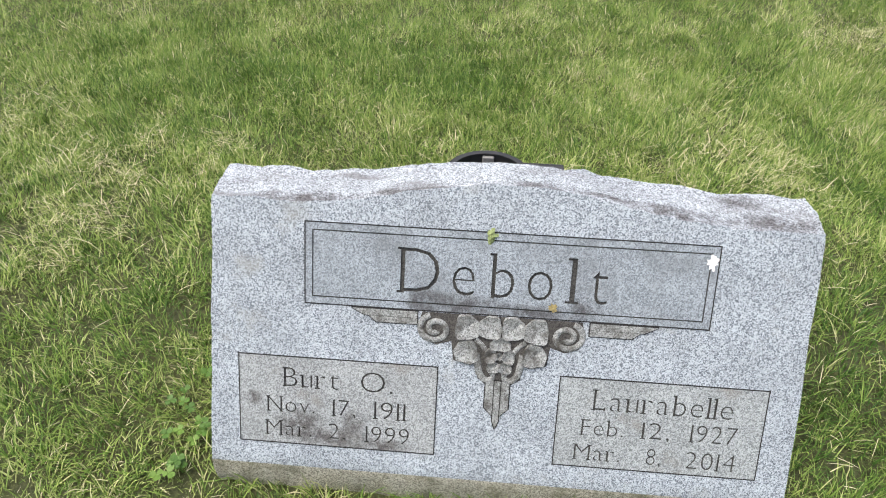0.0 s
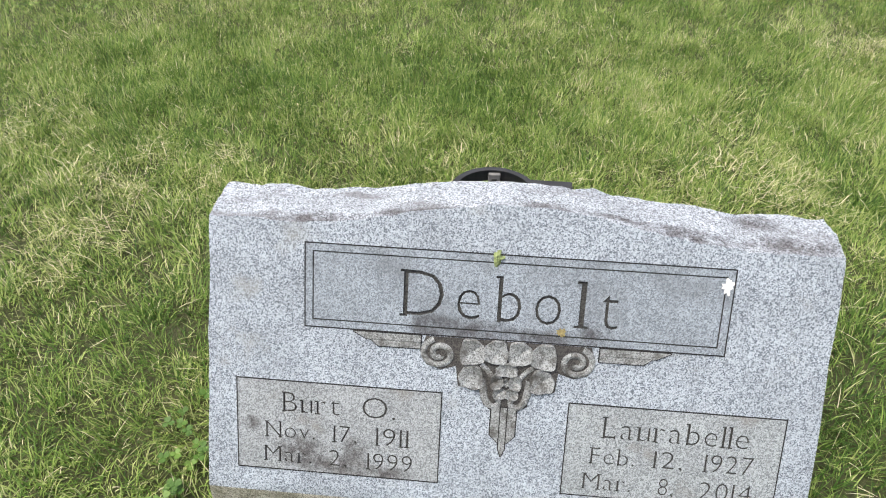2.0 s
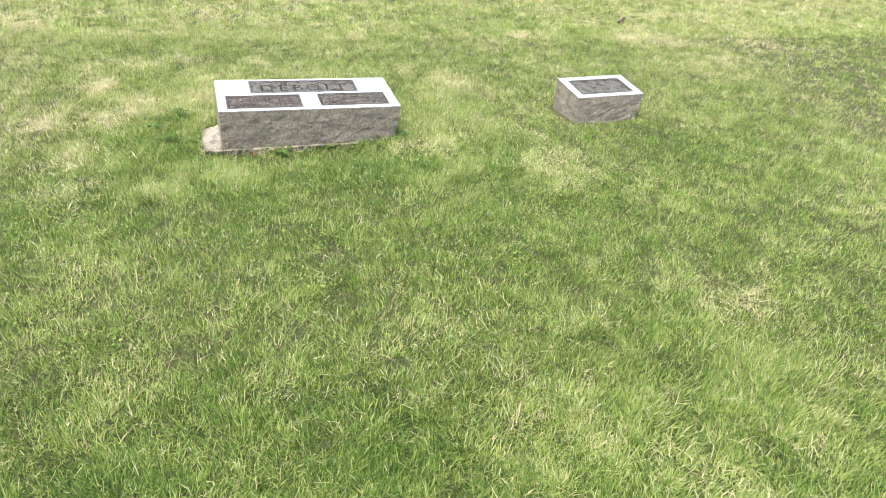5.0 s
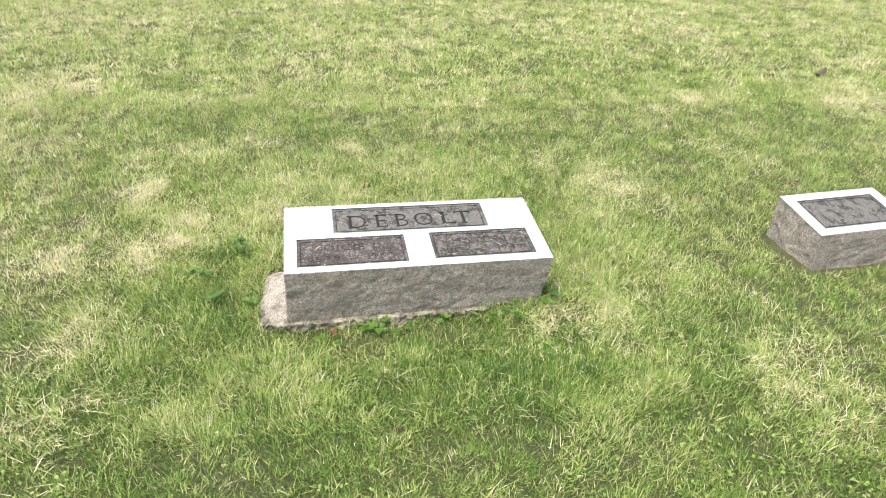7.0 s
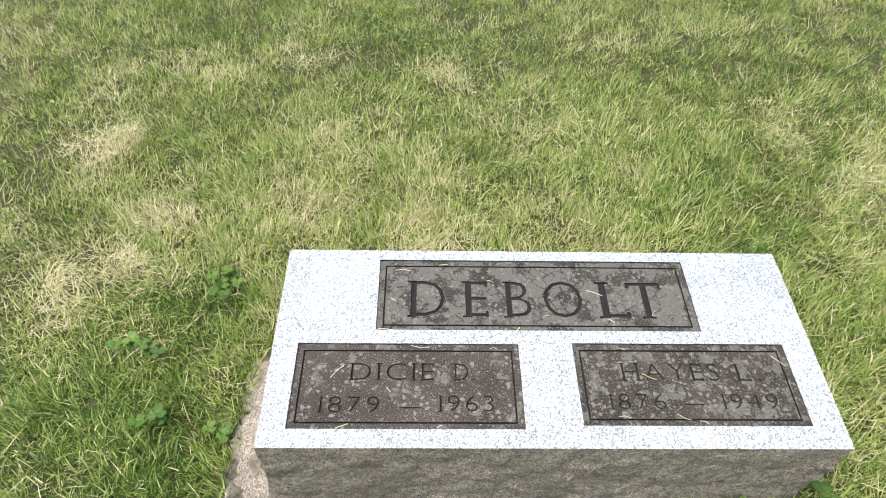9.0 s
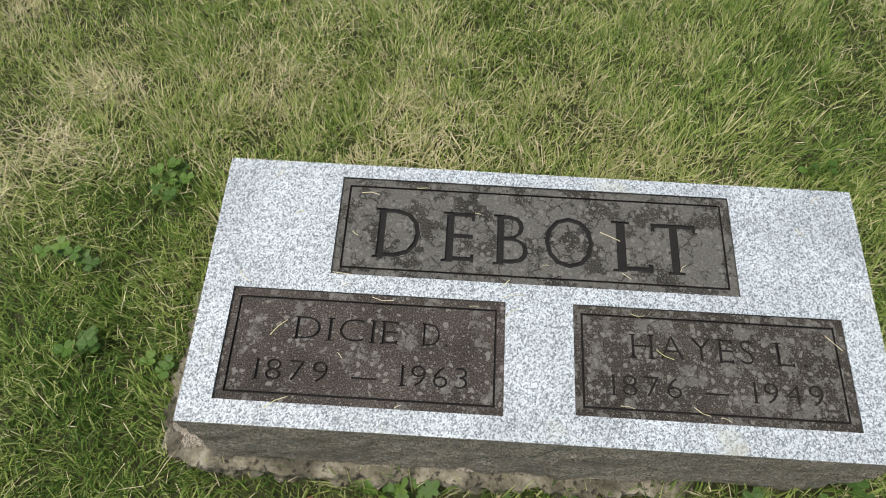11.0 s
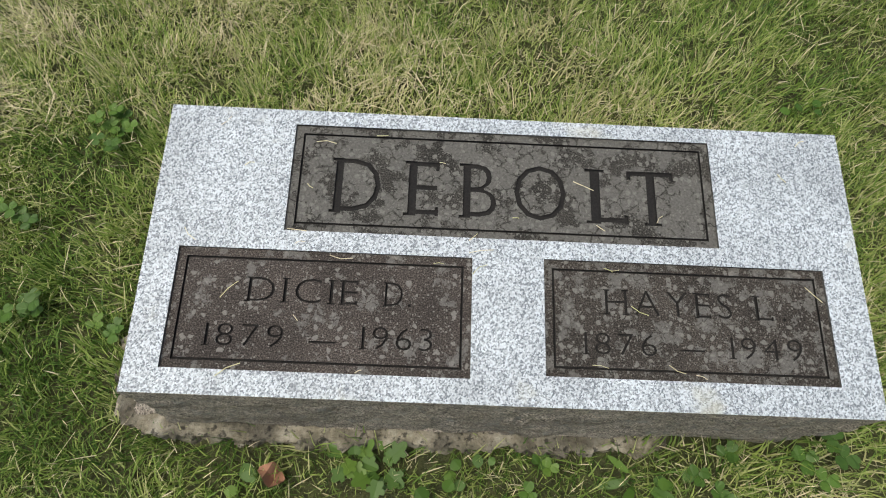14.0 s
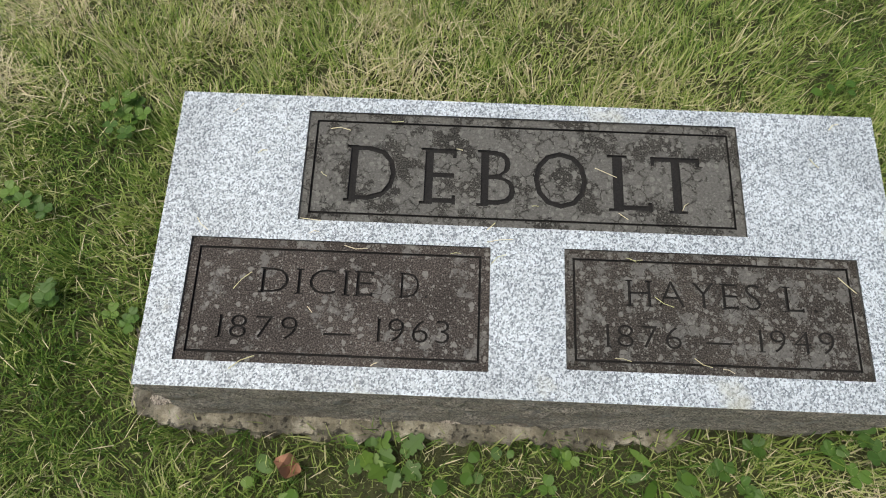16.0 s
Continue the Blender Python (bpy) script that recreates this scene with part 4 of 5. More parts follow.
def gather(x, y, spots):
    """How strongly a place belongs to any of the spots, with ragged rims."""
    total = np.zeros(len(x))
    wob = 0.62 + 0.76 * field(x + 3, y + 70, 0.16, 3)
    order = np.argsort(y)
    ys = y[order]
    for px, py, r, k in spots:
        near = order[np.searchsorted(ys, py - 2 * r):np.searchsorted(ys, py + 2 * r)]
        near = near[np.abs(x[near] - px) < 2 * r]
        q = ((x[near] - px) ** 2 + (y[near] - py) ** 2) / (r * wob[near]) ** 2
        total[near] = np.maximum(total[near], k * np.exp(-q ** 1.5))
    return total


def broken(x, y):
    """The torn pattern of cut grass left by a mower."""
    return np.clip((field(x, 1.3 * y + 9, 0.13, 3) - 0.36) * 5.0, 0.0, 1.3)


def dryness(x, y):
    d = 0.37 + 0.34 * (field(x, y, 0.9) - 0.5) + 0.36 * (field(x + 40, y, 0.16, 3) - 0.5) + 0.042 * np.clip(np.asarray(y) - 2, 0, 6)
    d = d + 0.11 * np.exp(-((x + 2.8) / 1.7) ** 2 - ((y - 6.2) / 1.4) ** 2) + 0.15 * np.exp(-((x + 0.2) / 1.1) ** 2 - ((y - 5.15) / 0.4) ** 2)
    return d + 0.26 * gather(x, y, STRAW) * broken(x, y) - 0.32 * gather(x, y, LUSH)


YAW_B = radians(4.68)


def clear_of_stones(x, y, pad=0.0):
    """Where blades can root: outside the stones, the footing and the lane."""
    keep = ~((np.abs(x) < 0.585 - pad) & (y > -0.03 + pad) & (y < 0.385 - pad))
    u = (x + 0.729) * math.cos(YAW_B) + (y - 4.15) * math.sin(YAW_B)
    v = -(x + 0.729) * math.sin(YAW_B) + (y - 4.15) * math.cos(YAW_B)
    keep &= ~((u > -0.105 + pad) & (u < 1.09 - pad) & (v > -0.005 + pad) & (v < 0.46 - pad) & ((u > 0.0) | (v < 0.40)))
    c, s = math.cos(radians(8.2)), math.sin(radians(8.2))
    u, v = (x - 1.70) * c + (y - 4.385) * s, -(x - 1.70) * s + (y - 4.385) * c
    keep &= ~((u > -0.06 + pad) & (u < 0.52 - pad) & (v > -0.04 + pad) & (v < 0.32 - pad))
    return keep & (lane_depth(x, y) < 0.0)


def near_stone(x, y):
    """1 beside the stones, where the mower does not reach."""
    def edge(px, py, hx, hy):
        dx, dy = np.maximum(np.abs(x - px) - hx, 0), np.maximum(np.abs(y - py) - hy, 0)
        return np.exp(-(dx ** 2 + dy ** 2) / 0.07 ** 2)
    return np.maximum.reduce([edge(0, 0.18, 0.59, 0.2), edge(-0.22, 4.42, 0.56, 0.24), edge(1.95, 4.57, 0.3, 0.17)])


def blade_mesh(name, x, y, length, width, lean, dry, mat, label, lift, curl, a):
    """Tapered three-cornered blades, rooted at x, y."""
    n = len(x)
    tw = a + np.pi / 2 + rng.normal(0, 0.5, n)
    z = ground_z(x, y) + lift
    ex, ey = np.cos(a), np.sin(a)
    wx, wy = np.cos(tw) * width / 2, np.sin(tw) * width / 2
    l1, l2 = length * 0.55, length * 0.45
    t2 = np.minimum(lean + curl * rng.random(n), 1.62)
    mx, my, mz = x + ex * l1 * np.sin(lean), y + ey * l1 * np.sin(lean), z + l1 * np.cos(lean)
    tx, ty, tz = mx + ex * l2 * np.sin(t2), my + ey * l2 * np.sin(t2), mz + l2 * np.cos(t2)
    co = np.empty((n, 5, 3), np.float32)
    co[:, 0] = np.c_[x - wx, y - wy, z - 0.004]
    co[:, 1] = np.c_[x + wx, y + wy, z - 0.004]
    co[:, 2] = np.c_[mx + wx * 0.8, my + wy * 0.8, mz]
    co[:, 3] = np.c_[mx - wx * 0.8, my - wy * 0.8, mz]
    co[:, 4] = np.c_[tx, ty, tz]
    me = bpy.data.meshes.new(name)
    me.vertices.add(n * 5)
    me.vertices.foreach_set("co", co.ravel())
    base = (np.arange(n) * 5)[:, None]
    loops = np.concatenate([base + np.array([0, 1, 2, 3]), base + np.array([3, 2, 4])], axis=1).astype(np.int32)
    me.loops.add(n * 7)
    me.loops.foreach_set("vertex_index", loops.ravel())
    me.polygons.add(n * 2)
    me.polygons.foreach_set("loop_start", (np.arange(n)[:, None] * 7 + np.array([0, 4])).ravel().astype(np.int32))
    me.update(calc_edges=True)
    at = me.attributes.new("dryness", "FLOAT", "POINT")
    at.data.foreach_set("value", np.repeat(np.clip(dry, 0, 1), 5).astype(np.float32))
    me.materials.append(mat)
    return tagged(new(name, me), label, "grass", kind="stuff")


def fine_blades(name, x, y, length, width, lean, dry, mat, label, a):
    """Slim one-piece blades for the dense pile of the lawn."""
    n = len(x)
    tw = a + np.pi / 2 + rng.normal(0, 0.6, n)
    z = ground_z(x, y)
    wx, wy = np.cos(tw) * width / 2, np.sin(tw) * width / 2
    co = np.empty((n, 3, 3), np.float32)
    co[:, 0] = np.c_[x - wx, y - wy, z - 0.003]
    co[:, 1] = np.c_[x + wx, y + wy, z - 0.003]
    co[:, 2] = np.c_[x + np.cos(a) * length * np.sin(lean), y + np.sin(a) * length * np.sin(lean), z + length * np.cos(lean)]
    me = bpy.data.meshes.new(name)
    me.vertices.add(n * 3)
    me.vertices.foreach_set("co", co.ravel())
    me.loops.add(n * 3)
    me.loops.foreach_set("vertex_index", np.arange(n * 3, dtype=np.int32))
    me.polygons.add(n)
    me.polygons.foreach_set("loop_start", np.arange(n, dtype=np.int32) * 3)
    me.update(calc_edges=True)
    at = me.attributes.new("dryness", "FLOAT", "POINT")
    at.data.foreach_set("value", np.repeat(np.clip(dry, 0, 1), 3).astype(np.float32))
    me.materials.append(mat)
    return tagged(new(name, me), label, "grass", kind="stuff")


def leaflet_mesh(x, y):
    """Small rounded leaflets, four-cornered, turned every way."""
    n = len(x)
    a, r = rng.uniform(0, 2 * np.pi, n), rng.uniform(0.004, 0.008, n)
    z = ground_z(x, y) + rng.uniform(0.012, 0.034, n)
    co = np.empty((n, 4, 3), np.float32)
    for k, (u, v) in enumerate(((0, -1.1), (0.85, 0), (0, 1.1), (-0.85, 0))):
        tilt = rng.normal(0, 0.35, n)
        co[:, k] = np.c_[x + r * (u * np.cos(a) - v * np.sin(a)), y + r * (u * np.sin(a) + v * np.cos(a)), z + r * tilt]
    me = bpy.data.meshes.new("clover_leaflets")
    me.vertices.add(n * 4)
    me.vertices.foreach_set("co", co.ravel())
    me.loops.add(n * 4)
    me.loops.foreach_set("vertex_index", np.arange(n * 4, dtype=np.int32))
    me.polygons.add(n)
    me.polygons.foreach_set("loop_start", np.arange(n, dtype=np.int32) * 4)
    me.update(calc_edges=True)
    at = me.attributes.new("dryness", "FLOAT", "POINT")
    at.data.foreach_set("value", np.repeat(rng.uniform(0.10, 0.55, n), 4).astype(np.float32))
    me.materials.append(M_GRASS)
    tagged(new("clover_leaflets", me), "small green clover leaflets among the grass", "clover", kind="stuff")


def sow(x0, x1, y0, y1, per_m2, hole=None, tuft=12, spread=0.017):
    """Blades in small tufts: roots, heading, and each tuft's own tint and height."""
    m = int((x1 - x0) * (y1 - y0) * per_m2 / tuft)
    cx, cy = rng.uniform(x0, x1, m), rng.uniform(y0, y1, m)
    keep = rng.random(m) < np.clip(0.85 + 2.0 * (field(cx, cy, 0.10, 3) - 0.5), 0.55, 1)
    bare = np.exp(-((cx + 0.45) ** 2 + (cy - 3.97) ** 2) / 0.09 ** 2)
    for bx, by, br in ((-0.58, 4.13, 0.08), (-0.25, 4.15, 0.07), (0.05, 4.18, 0.07), (0.42, 4.10, 0.11), (-0.40, 4.12, 0.07), (0.33, 4.18, 0.08)):
        bare = np.maximum(bare, np.exp(-((cx - bx) ** 2 + (cy - by) ** 2) / br ** 2))
    keep &= rng.random(m) > 0.6 * bare
    cx, cy = cx[keep], cy[keep]
    m = len(cx)
    tint, tall = np.repeat(rng.normal(0, 0.17, m), tuft), np.repeat(rng.uniform(0.65, 1.35, m), tuft)
    lay = np.repeat(2 * np.pi * field(cx + 13, cy + 5, 0.22, 2) * 2 + rng.normal(0, 0.9, m), tuft)
    ox, oy = rng.normal(0, spread, m * tuft), rng.normal(0, spread, m * tuft)
    x, y = np.repeat(cx, tuft) + ox, np.repeat(cy, tuft) + oy
    a = np.arctan2(oy + 0.9 * spread * np.sin(lay), ox + 0.9 * spread * np.cos(lay)) + rng.normal(0, 0.45, m * tuft)
    keep = clear_of_stones(x, y)
    for p, q, r, t in hole or ():
        keep &= ~((x > p) & (x < q) & (y > r) & (y < t))
    return tuple(v[keep] for v in (x, y, a, tint, tall))


NEAR_A, NEAR_B = (-2.3, 2.0, -0.45, 2.3), (-1.75, 1.35, 3.55, 5.9)
MID, CORRIDOR = (-3.4, 4.2, 0.9, 7.2), (-2.2, 2.2, 1.5, 4.1)


def build_lawn():
    def thin_out(zone, soft, got, lead):
        x, y = got[0], got[1]
        into = np.minimum.reduce([x - zone[0], zone[1] - x, y - zone[2] + lead, zone[3] - y])
        keep = rng.random(len(x)) < np.clip(into / soft + 0.6 * (field(x, y, 0.3) - 0.5), 0, 1)
        return tuple(v[keep] for v in got)

    for zone, per in ((NEAR_A, 15500), (NEAR_B, 17000)):
        x, y, a, tint, tall = thin_out(zone, 0.6, sow(*zone, per), 0.5)
        n = len(x)
        ns = near_stone(x, y)
        dr = dryness(x, y) + tint + rng.normal(0, 0.17, n)
        blade_mesh("grass", x, y, rng.uniform(0.022, 0.060, n) * tall * (1 + 0.35 * ns), rng.uniform(0.0018, 0.0040, n), np.clip(np.abs(rng.normal(0.78, 0.38, n)) - 0.25 * ns, 0.05, 1.5), dr - 0.12 * ns, M_GRASS, "short mown green grass with pale blades", 0.0, 0.6, a)
    for zone, per, soft, k, lead in ((MID, 20000, 0.6, 1.0, 0.3), (CORRIDOR, 12000, 0.7, 0.9, 0.3), (NEAR_A, 13000, 0.5, 0.8, 0.3), (NEAR_B, 10000, 0.5, 0.8, 0.3), ((-6.5, -3.1, 1.2, 7.4), 6000, 0.4, 1.5, 0.3), ((3.9, 7.8, 1.2, 7.4), 5500, 0.4, 1.5, 0.3)):
        x, y, a, tint, tall = thin_out(zone, soft, sow(*zone, per), lead)
        n = len(x)
        fine_blades("grass", x, y, rng.uniform(0.018, 0.050, n) * tall, rng.uniform(0.0024, 0.0048, n) * k, np.clip(np.abs(rng.normal(0.80, 0.36, n)), 0.05, 1.5), dryness(x, y) + tint + rng.normal(0, 0.17, n), M_GRASS, "short mown green grass with pale patches", a)
    for zone, per, k in (((-7, 8.5, 6.5, 10.5), 8000, 1.0), ((-9.5, 11.5, 10.3, 14.5), 1900, 1.6), ((-13, 16, 14, 24), 300, 2.4)):
        x, y, a, tint, tall = sow(*zone, per, None, 10, 0.02 * k)
        n = len(x)
        fine_blades("grass", x, y, rng.uniform(0.025, 0.055, n) * k * tall, rng.uniform(0.005, 0.010, n) * k, np.clip(np.abs(rng.normal(0.9, 0.3, n)), 0.05, 1.45), dryness(x, y) + 0.04 + tint + rng.normal(0, 0.12, n), M_GRASS, "short mown green grass further off", a)
    # small clover leaflets low in the pile
    for zone, per in ((MID, 1300),):
        x, y = sow(*zone, per, [NEAR_A, NEAR_B], 5, 0.03)[:2]
        keep = rng.random(len(x)) < np.clip((field(x + 70, y + 20, 0.35, 3) - 0.46) * 6, 0, 1)
        x, y = x[keep], y[keep]
        leaflet_mesh(x, y)
    # dry clippings lying on the blades, in wisps and in thick mats
    for zone, per, k in ((NEAR_A, 7000, 0.8), (NEAR_B, 10000, 0.75), ((-6.0, 5.5, 1.0, 9.0), 4600, 0.95)):
        x, y, a, tint, tall = sow(*zone, per, None, 7, 0.022)
        mat = gather(x, y, STRAW)
        keep = rng.random(len(x)) < np.clip(0.03 + 0.15 * field(x + 5, y + 60, 0.3, 3) ** 2 + 0.8 * mat * broken(x, y), 0, 1)
        x, y, a, tint, mat = x[keep], y[keep], a[keep], tint[keep], mat[keep]
        n = len(x)
        blade_mesh("dry_clippings", x, y, np.where(rng.random(n) < mat + 0.25, rng.uniform(0.035, 0.09, n), rng.uniform(0.012, 0.035, n)), rng.uniform(0.0014, 0.0028, n) * k, rng.uniform(1.15, 1.57, n), np.clip(0.90 + tint + rng.normal(0, 0.10, n), 0.55, 1), M_GRASS, "straw-coloured dry grass clippings", 0.012 + (0.018 + 0.02 * mat) * rng.random(n), 0.15, a + rng.normal(0, 0.9, n))
    # the lawn goes on round the start of the walk
    for zone in ((-6.5, 7.8, -3.0, -0.3), (-6.5, -2.1, -0.3, 1.6), (1.8, 7.8, -0.3, 1.6)):
        x, y, a, tint, tall = sow(*zone, 2600)
        n = len(x)
        fine_blades("grass", x, y, rng.uniform(0.02, 0.05, n), rng.uniform(0.0035, 0.007, n) * 1.5, np.clip(np.abs(rng.normal(0.8, 0.4, n)), 0.05, 1.45), dryness(x, y) + tint + rng.normal(0, 0.2, n), M_GRASS, "short mown green grass with pale patches", a)


build_lawn()


# ---- clover and broad-leaved weeds, a dead leaf, a stub ----
def leaf_bm(bm, layer, outline, place, dry, fold=0.15):
    """One leaf blade: a folded outline round its midrib."""
    vs = []
    for u, v in outline:
        p = bm.verts.new(place @ Vector((u, v, abs(u) * fold)))
        p[layer] = dry
        vs.append(p)
    bm.faces.new(vs)


HEART = [(0, 0), (0.35, 0.25), (0.5, 0.62), (0.38, 0.92), (0.15, 1.0), (0, 0.88), (-0.15, 1.0), (-0.38, 0.92), (-0.5, 0.62), (-0.35, 0.25)]
OVAL = [(0, 0), (0.22, 0.12), (0.40, 0.38), (0.42, 0.62), (0.25, 0.88), (0, 1.05), (-0.25, 0.88), (-0.42, 0.62), (-0.40, 0.38), (-0.22, 0.12)]
LOBED = [(0, 0), (0.30, -0.05), (0.42, 0.20), (0.30, 0.32), (0.55, 0.45), (0.50, 0.70), (0.28, 0.68), (0.18, 1.0), (0, 1.1), (-0.18, 1.0), (-0.28, 0.68), (-0.50, 0.70), (-0.55, 0.45), (-0.30, 0.32), (-0.42, 0.20), (-0.30, -0.05)]
LANCE = [(0, 0), (0.10, 0.15), (0.16, 0.5), (0.10, 0.85), (0, 1.1), (-0.10, 0.85), (-0.16, 0.5), (-0.10, 0.15)]


def build_weed(kind, x, y, size, count, seed):
    r = random.Random(seed)
    names = {"clover": ("clover_plant", "green clover with three-part leaves in the grass", "clover"), "broad": ("broadleaf_weed", "bright green oval-leaved weed in the grass", "weed"), "lobed": ("ivy_weed", "dark green lobed ivy leaves beside a footing", "weed"), "lance": ("plantain_weed", "narrow-leaved green plantain weed in the grass", "weed")}[kind]
    root = empty(names[0], Matrix.Translation((x, y, gz(x, y) - 0.002)), names[1], names[2], "weeds in the lawn")
    for i in range(count):
        bm = bmesh.new()
        layer = bm.verts.layers.float.new("dryness")
        a = r.uniform(0, 2 * math.pi)
        h = r.uniform(0.025, 0.055) if kind == "clover" else r.uniform(0.02, 0.05)
        out = r.uniform(0.0, 0.05) if kind == "clover" else r.uniform(0.005, 0.03)
        tipp = Vector((math.cos(a) * out, math.sin(a) * out, h))
        w = 0.0008
        q = [bm.verts.new(p) for p in ((-w, 0, 0), (w, 0, 0), (tipp.x + w, tipp.y, tipp.z), (tipp.x - w, tipp.y, tipp.z))]
        for p in q:
            p[layer] = 0.7
        bm.faces.new(q)
        dry = r.uniform(0.1, 0.95)
        if kind == "clover":
            for k in range(3):
                m = Matrix.Translation(tipp) @ Matrix.Rotation(a + 2 * math.pi * k / 3, 4, "Z") @ Matrix.Rotation(r.uniform(-0.1, 0.4), 4, "X") @ Matrix.Scale(size * r.uniform(0.85, 1.15), 4)
                leaf_bm(bm, layer, HEART, m, dry)
        else:
            shape = {"broad": OVAL, "lobed": LOBED, "lance": LANCE}[kind]
            m = Matrix.Translation(tipp) @ Matrix.Rotation(a - math.pi / 2, 4, "Z") @ Matrix.Rotation(r.uniform(-0.35, 0.5), 4, "X") @ Matrix.Scale(size * r.uniform(0.75, 1.2), 4)
            leaf_bm(bm, layer, shape, m, dry)
        part("leaf", bm, M_WEED, root)


for i, (kind, x, y, size, count) in enumerate((
    ("clover", -0.70, 0.06, 0.015, 6),
    ("clover", -0.685, -0.02, 0.016, 6),
    ("clover", -0.655, 0.28, 0.016, 6),
    ("clover", -0.665, 0.22, 0.016, 6),
    ("clover", -0.74, 0.12, 0.014, 4),
    ("broad", -0.57, 4.06, 0.03, 5),
    ("lobed", -0.41, 4.13, 0.034, 9),
    ("lobed", -0.36, 4.12, 0.030, 8),
    ("broad", -0.26, 4.11, 0.028, 4),
    ("broad", -0.19, 4.12, 0.02, 3),
    ("lance", 0.08, 4.15, 0.05, 6),
    ("clover", 0.22, 4.16, 0.019, 5),
    ("broad", 0.15, 4.14, 0.024, 4),
    ("clover", 0.38, 4.21, 0.024, 4),
    ("clover", -1.0, 4.68, 0.018, 6),
    ("clover", -1.0, 4.75, 0.018, 5),
    ("clover", -1.12, 4.52, 0.02, 5),
    ("clover", -1.06, 4.32, 0.022, 4),
    ("clover", -1.18, 4.52, 0.02, 3),
    ("clover", -0.92, 4.31, 0.018, 3),
    ("broad", 0.43, 4.93, 0.022, 4),
    ("clover", -0.09, 4.14, 0.018, 3),
    ("clover", -0.77, 4.32, 0.016, 2),
    ("lance", 0.06, 3.79, 0.045, 5),
    ("broad", 0.28, 3.94, 0.03, 4))):
    build_weed(kind, x, y, size, count, 100 + i)


def build_dead_leaf(x, y):
    bm = bmesh.new()
    N = 6
    for i in range(N):
        for sg in (-1, 1):
            w0, w1 = 0.019 * math.sin(math.pi * (i + 0.3) / (N + 0.4)), 0.019 * math.sin(math.pi * min(N, i + 1.3) / (N + 0.4))
            y0, y1 = 0.05 * i / N - 0.025, 0.05 * (i + 1) / N - 0.025
            bend = [0.012 * math.sin(9 * q / 0.05) for q in (y0, y1)]
            bm.faces.new([bm.verts.new(p) for p in ((0, y0, bend[0]), (sg * w0, y0, bend[0] + 0.008), (sg * w1, y1, bend[1] + 0.008), (0, y1, bend[1]))])
    bmesh.ops.remove_doubles(bm, verts=bm.verts, dist=0.0005)
    ob = part("dead_leaf", bm, M_DEAD, None, "curled reddish-brown dead leaf lying on the grass")
    tagged(ob, category="leaf")
    ob.matrix_world = pose(x, y, gz(x, y) + 0.035, 10, 15, 70)


build_dead_leaf(-0.547, 4.086)


def build_stub(x, y):
    bm = bmesh.new()
    bmesh.ops.create_cone(bm, cap_ends=True, segments=9, radius1=0.03, radius2=0.012, depth=0.10)
    bmesh.ops.subdivide_edges(bm, edges=bm.edges, cuts=2)
    for v in bm.verts:
        v.co += rough_offset(v.co, 0.008, 40, 2)
    ob = part("wooden_stub", bm, M_MARK, None, "small dark broken wooden stub in the grass")
    tagged(ob, category="stick")
    ob.matrix_world = pose(x, y, gz(x, y) + 0.03, 0, 50, 20)


build_stub(3.52, 7.16)


# ---- far gravestone and tree at the lawn's edge ----
M_BLUE = granite("blue_grey_granite", (0.26, 0.28, 0.32), (0.09, 0.10, 0.12), None, 0, 1, 0.6, 0.3)
M_BARK = plain("brown_bark", (0.13, 0.09, 0.06), 0.95, 0, 14, 0.5, 1.0)


def build_far_stone(x, y, k=1.0, turn=-12):
    root = empty("upright_headstone", pose(x, y, gz(x, y) - 0.03, 0, 0, turn), "blue-grey upright headstone standing on a low base", "gravestone")
    bm = bmesh.new()
    box(bm, -0.50 * k, 0.50 * k, -0.18, 0.18, 0.0, 0.17, 0.015)
    part("base", bm, M_BLUE, root)
    bm = bmesh.new()
    pts = [(-0.38 * k, 0.0)] + [(k * (-0.38 + 0.76 * i / 14), 0.60 + 0.10 * math.sin(math.pi * i / 14)) for i in range(15)] + [(0.38 * k, 0.0)]
    rows = [[bm.verts.new((u, d, 0.172 + v)) for u, v in pts] for d in (-0.10, 0.10)]
    n = len(pts)
    for i in range(n):
        bm.faces.new((rows[0][i], rows[0][(i + 1) % n], rows[1][(i + 1) % n], rows[1][i]))
    bm.faces.new(rows[0][::-1])
    bm.faces.new(rows[1])
    bmesh.ops.recalc_face_normals(bm, faces=bm.faces)
    part("tablet", bm, M_BLUE, root)


def limb(bm, a, b, ra, rb, n=12, seg=8):
    d = (b - a).normalized()
    u = d.orthogonal().normalized()
    v = d.cross(u)
    prev = None
    for k in range(seg + 1):
        t = k / seg
        c = lerp(a, b, t) + rough_offset(lerp(a, b, t), 0.05 * (b - a).length * t * (1 - t), 2.0)
        r = lerp(ra, rb, t)
        ring = [bm.verts.new(c + (u * math.cos(2 * math.pi * i / n) + v * math.sin(2 * math.pi * i / n)) * r * (1 + 0.12 * noise.noise(c * 3 + Vector((i, 0, 0))))) for i in range(n)]
        if prev:
            for i in range(n):
                bm.faces.new((prev[i], prev[(i + 1) % n], ring[(i + 1) % n], ring[i]))
        prev = ring


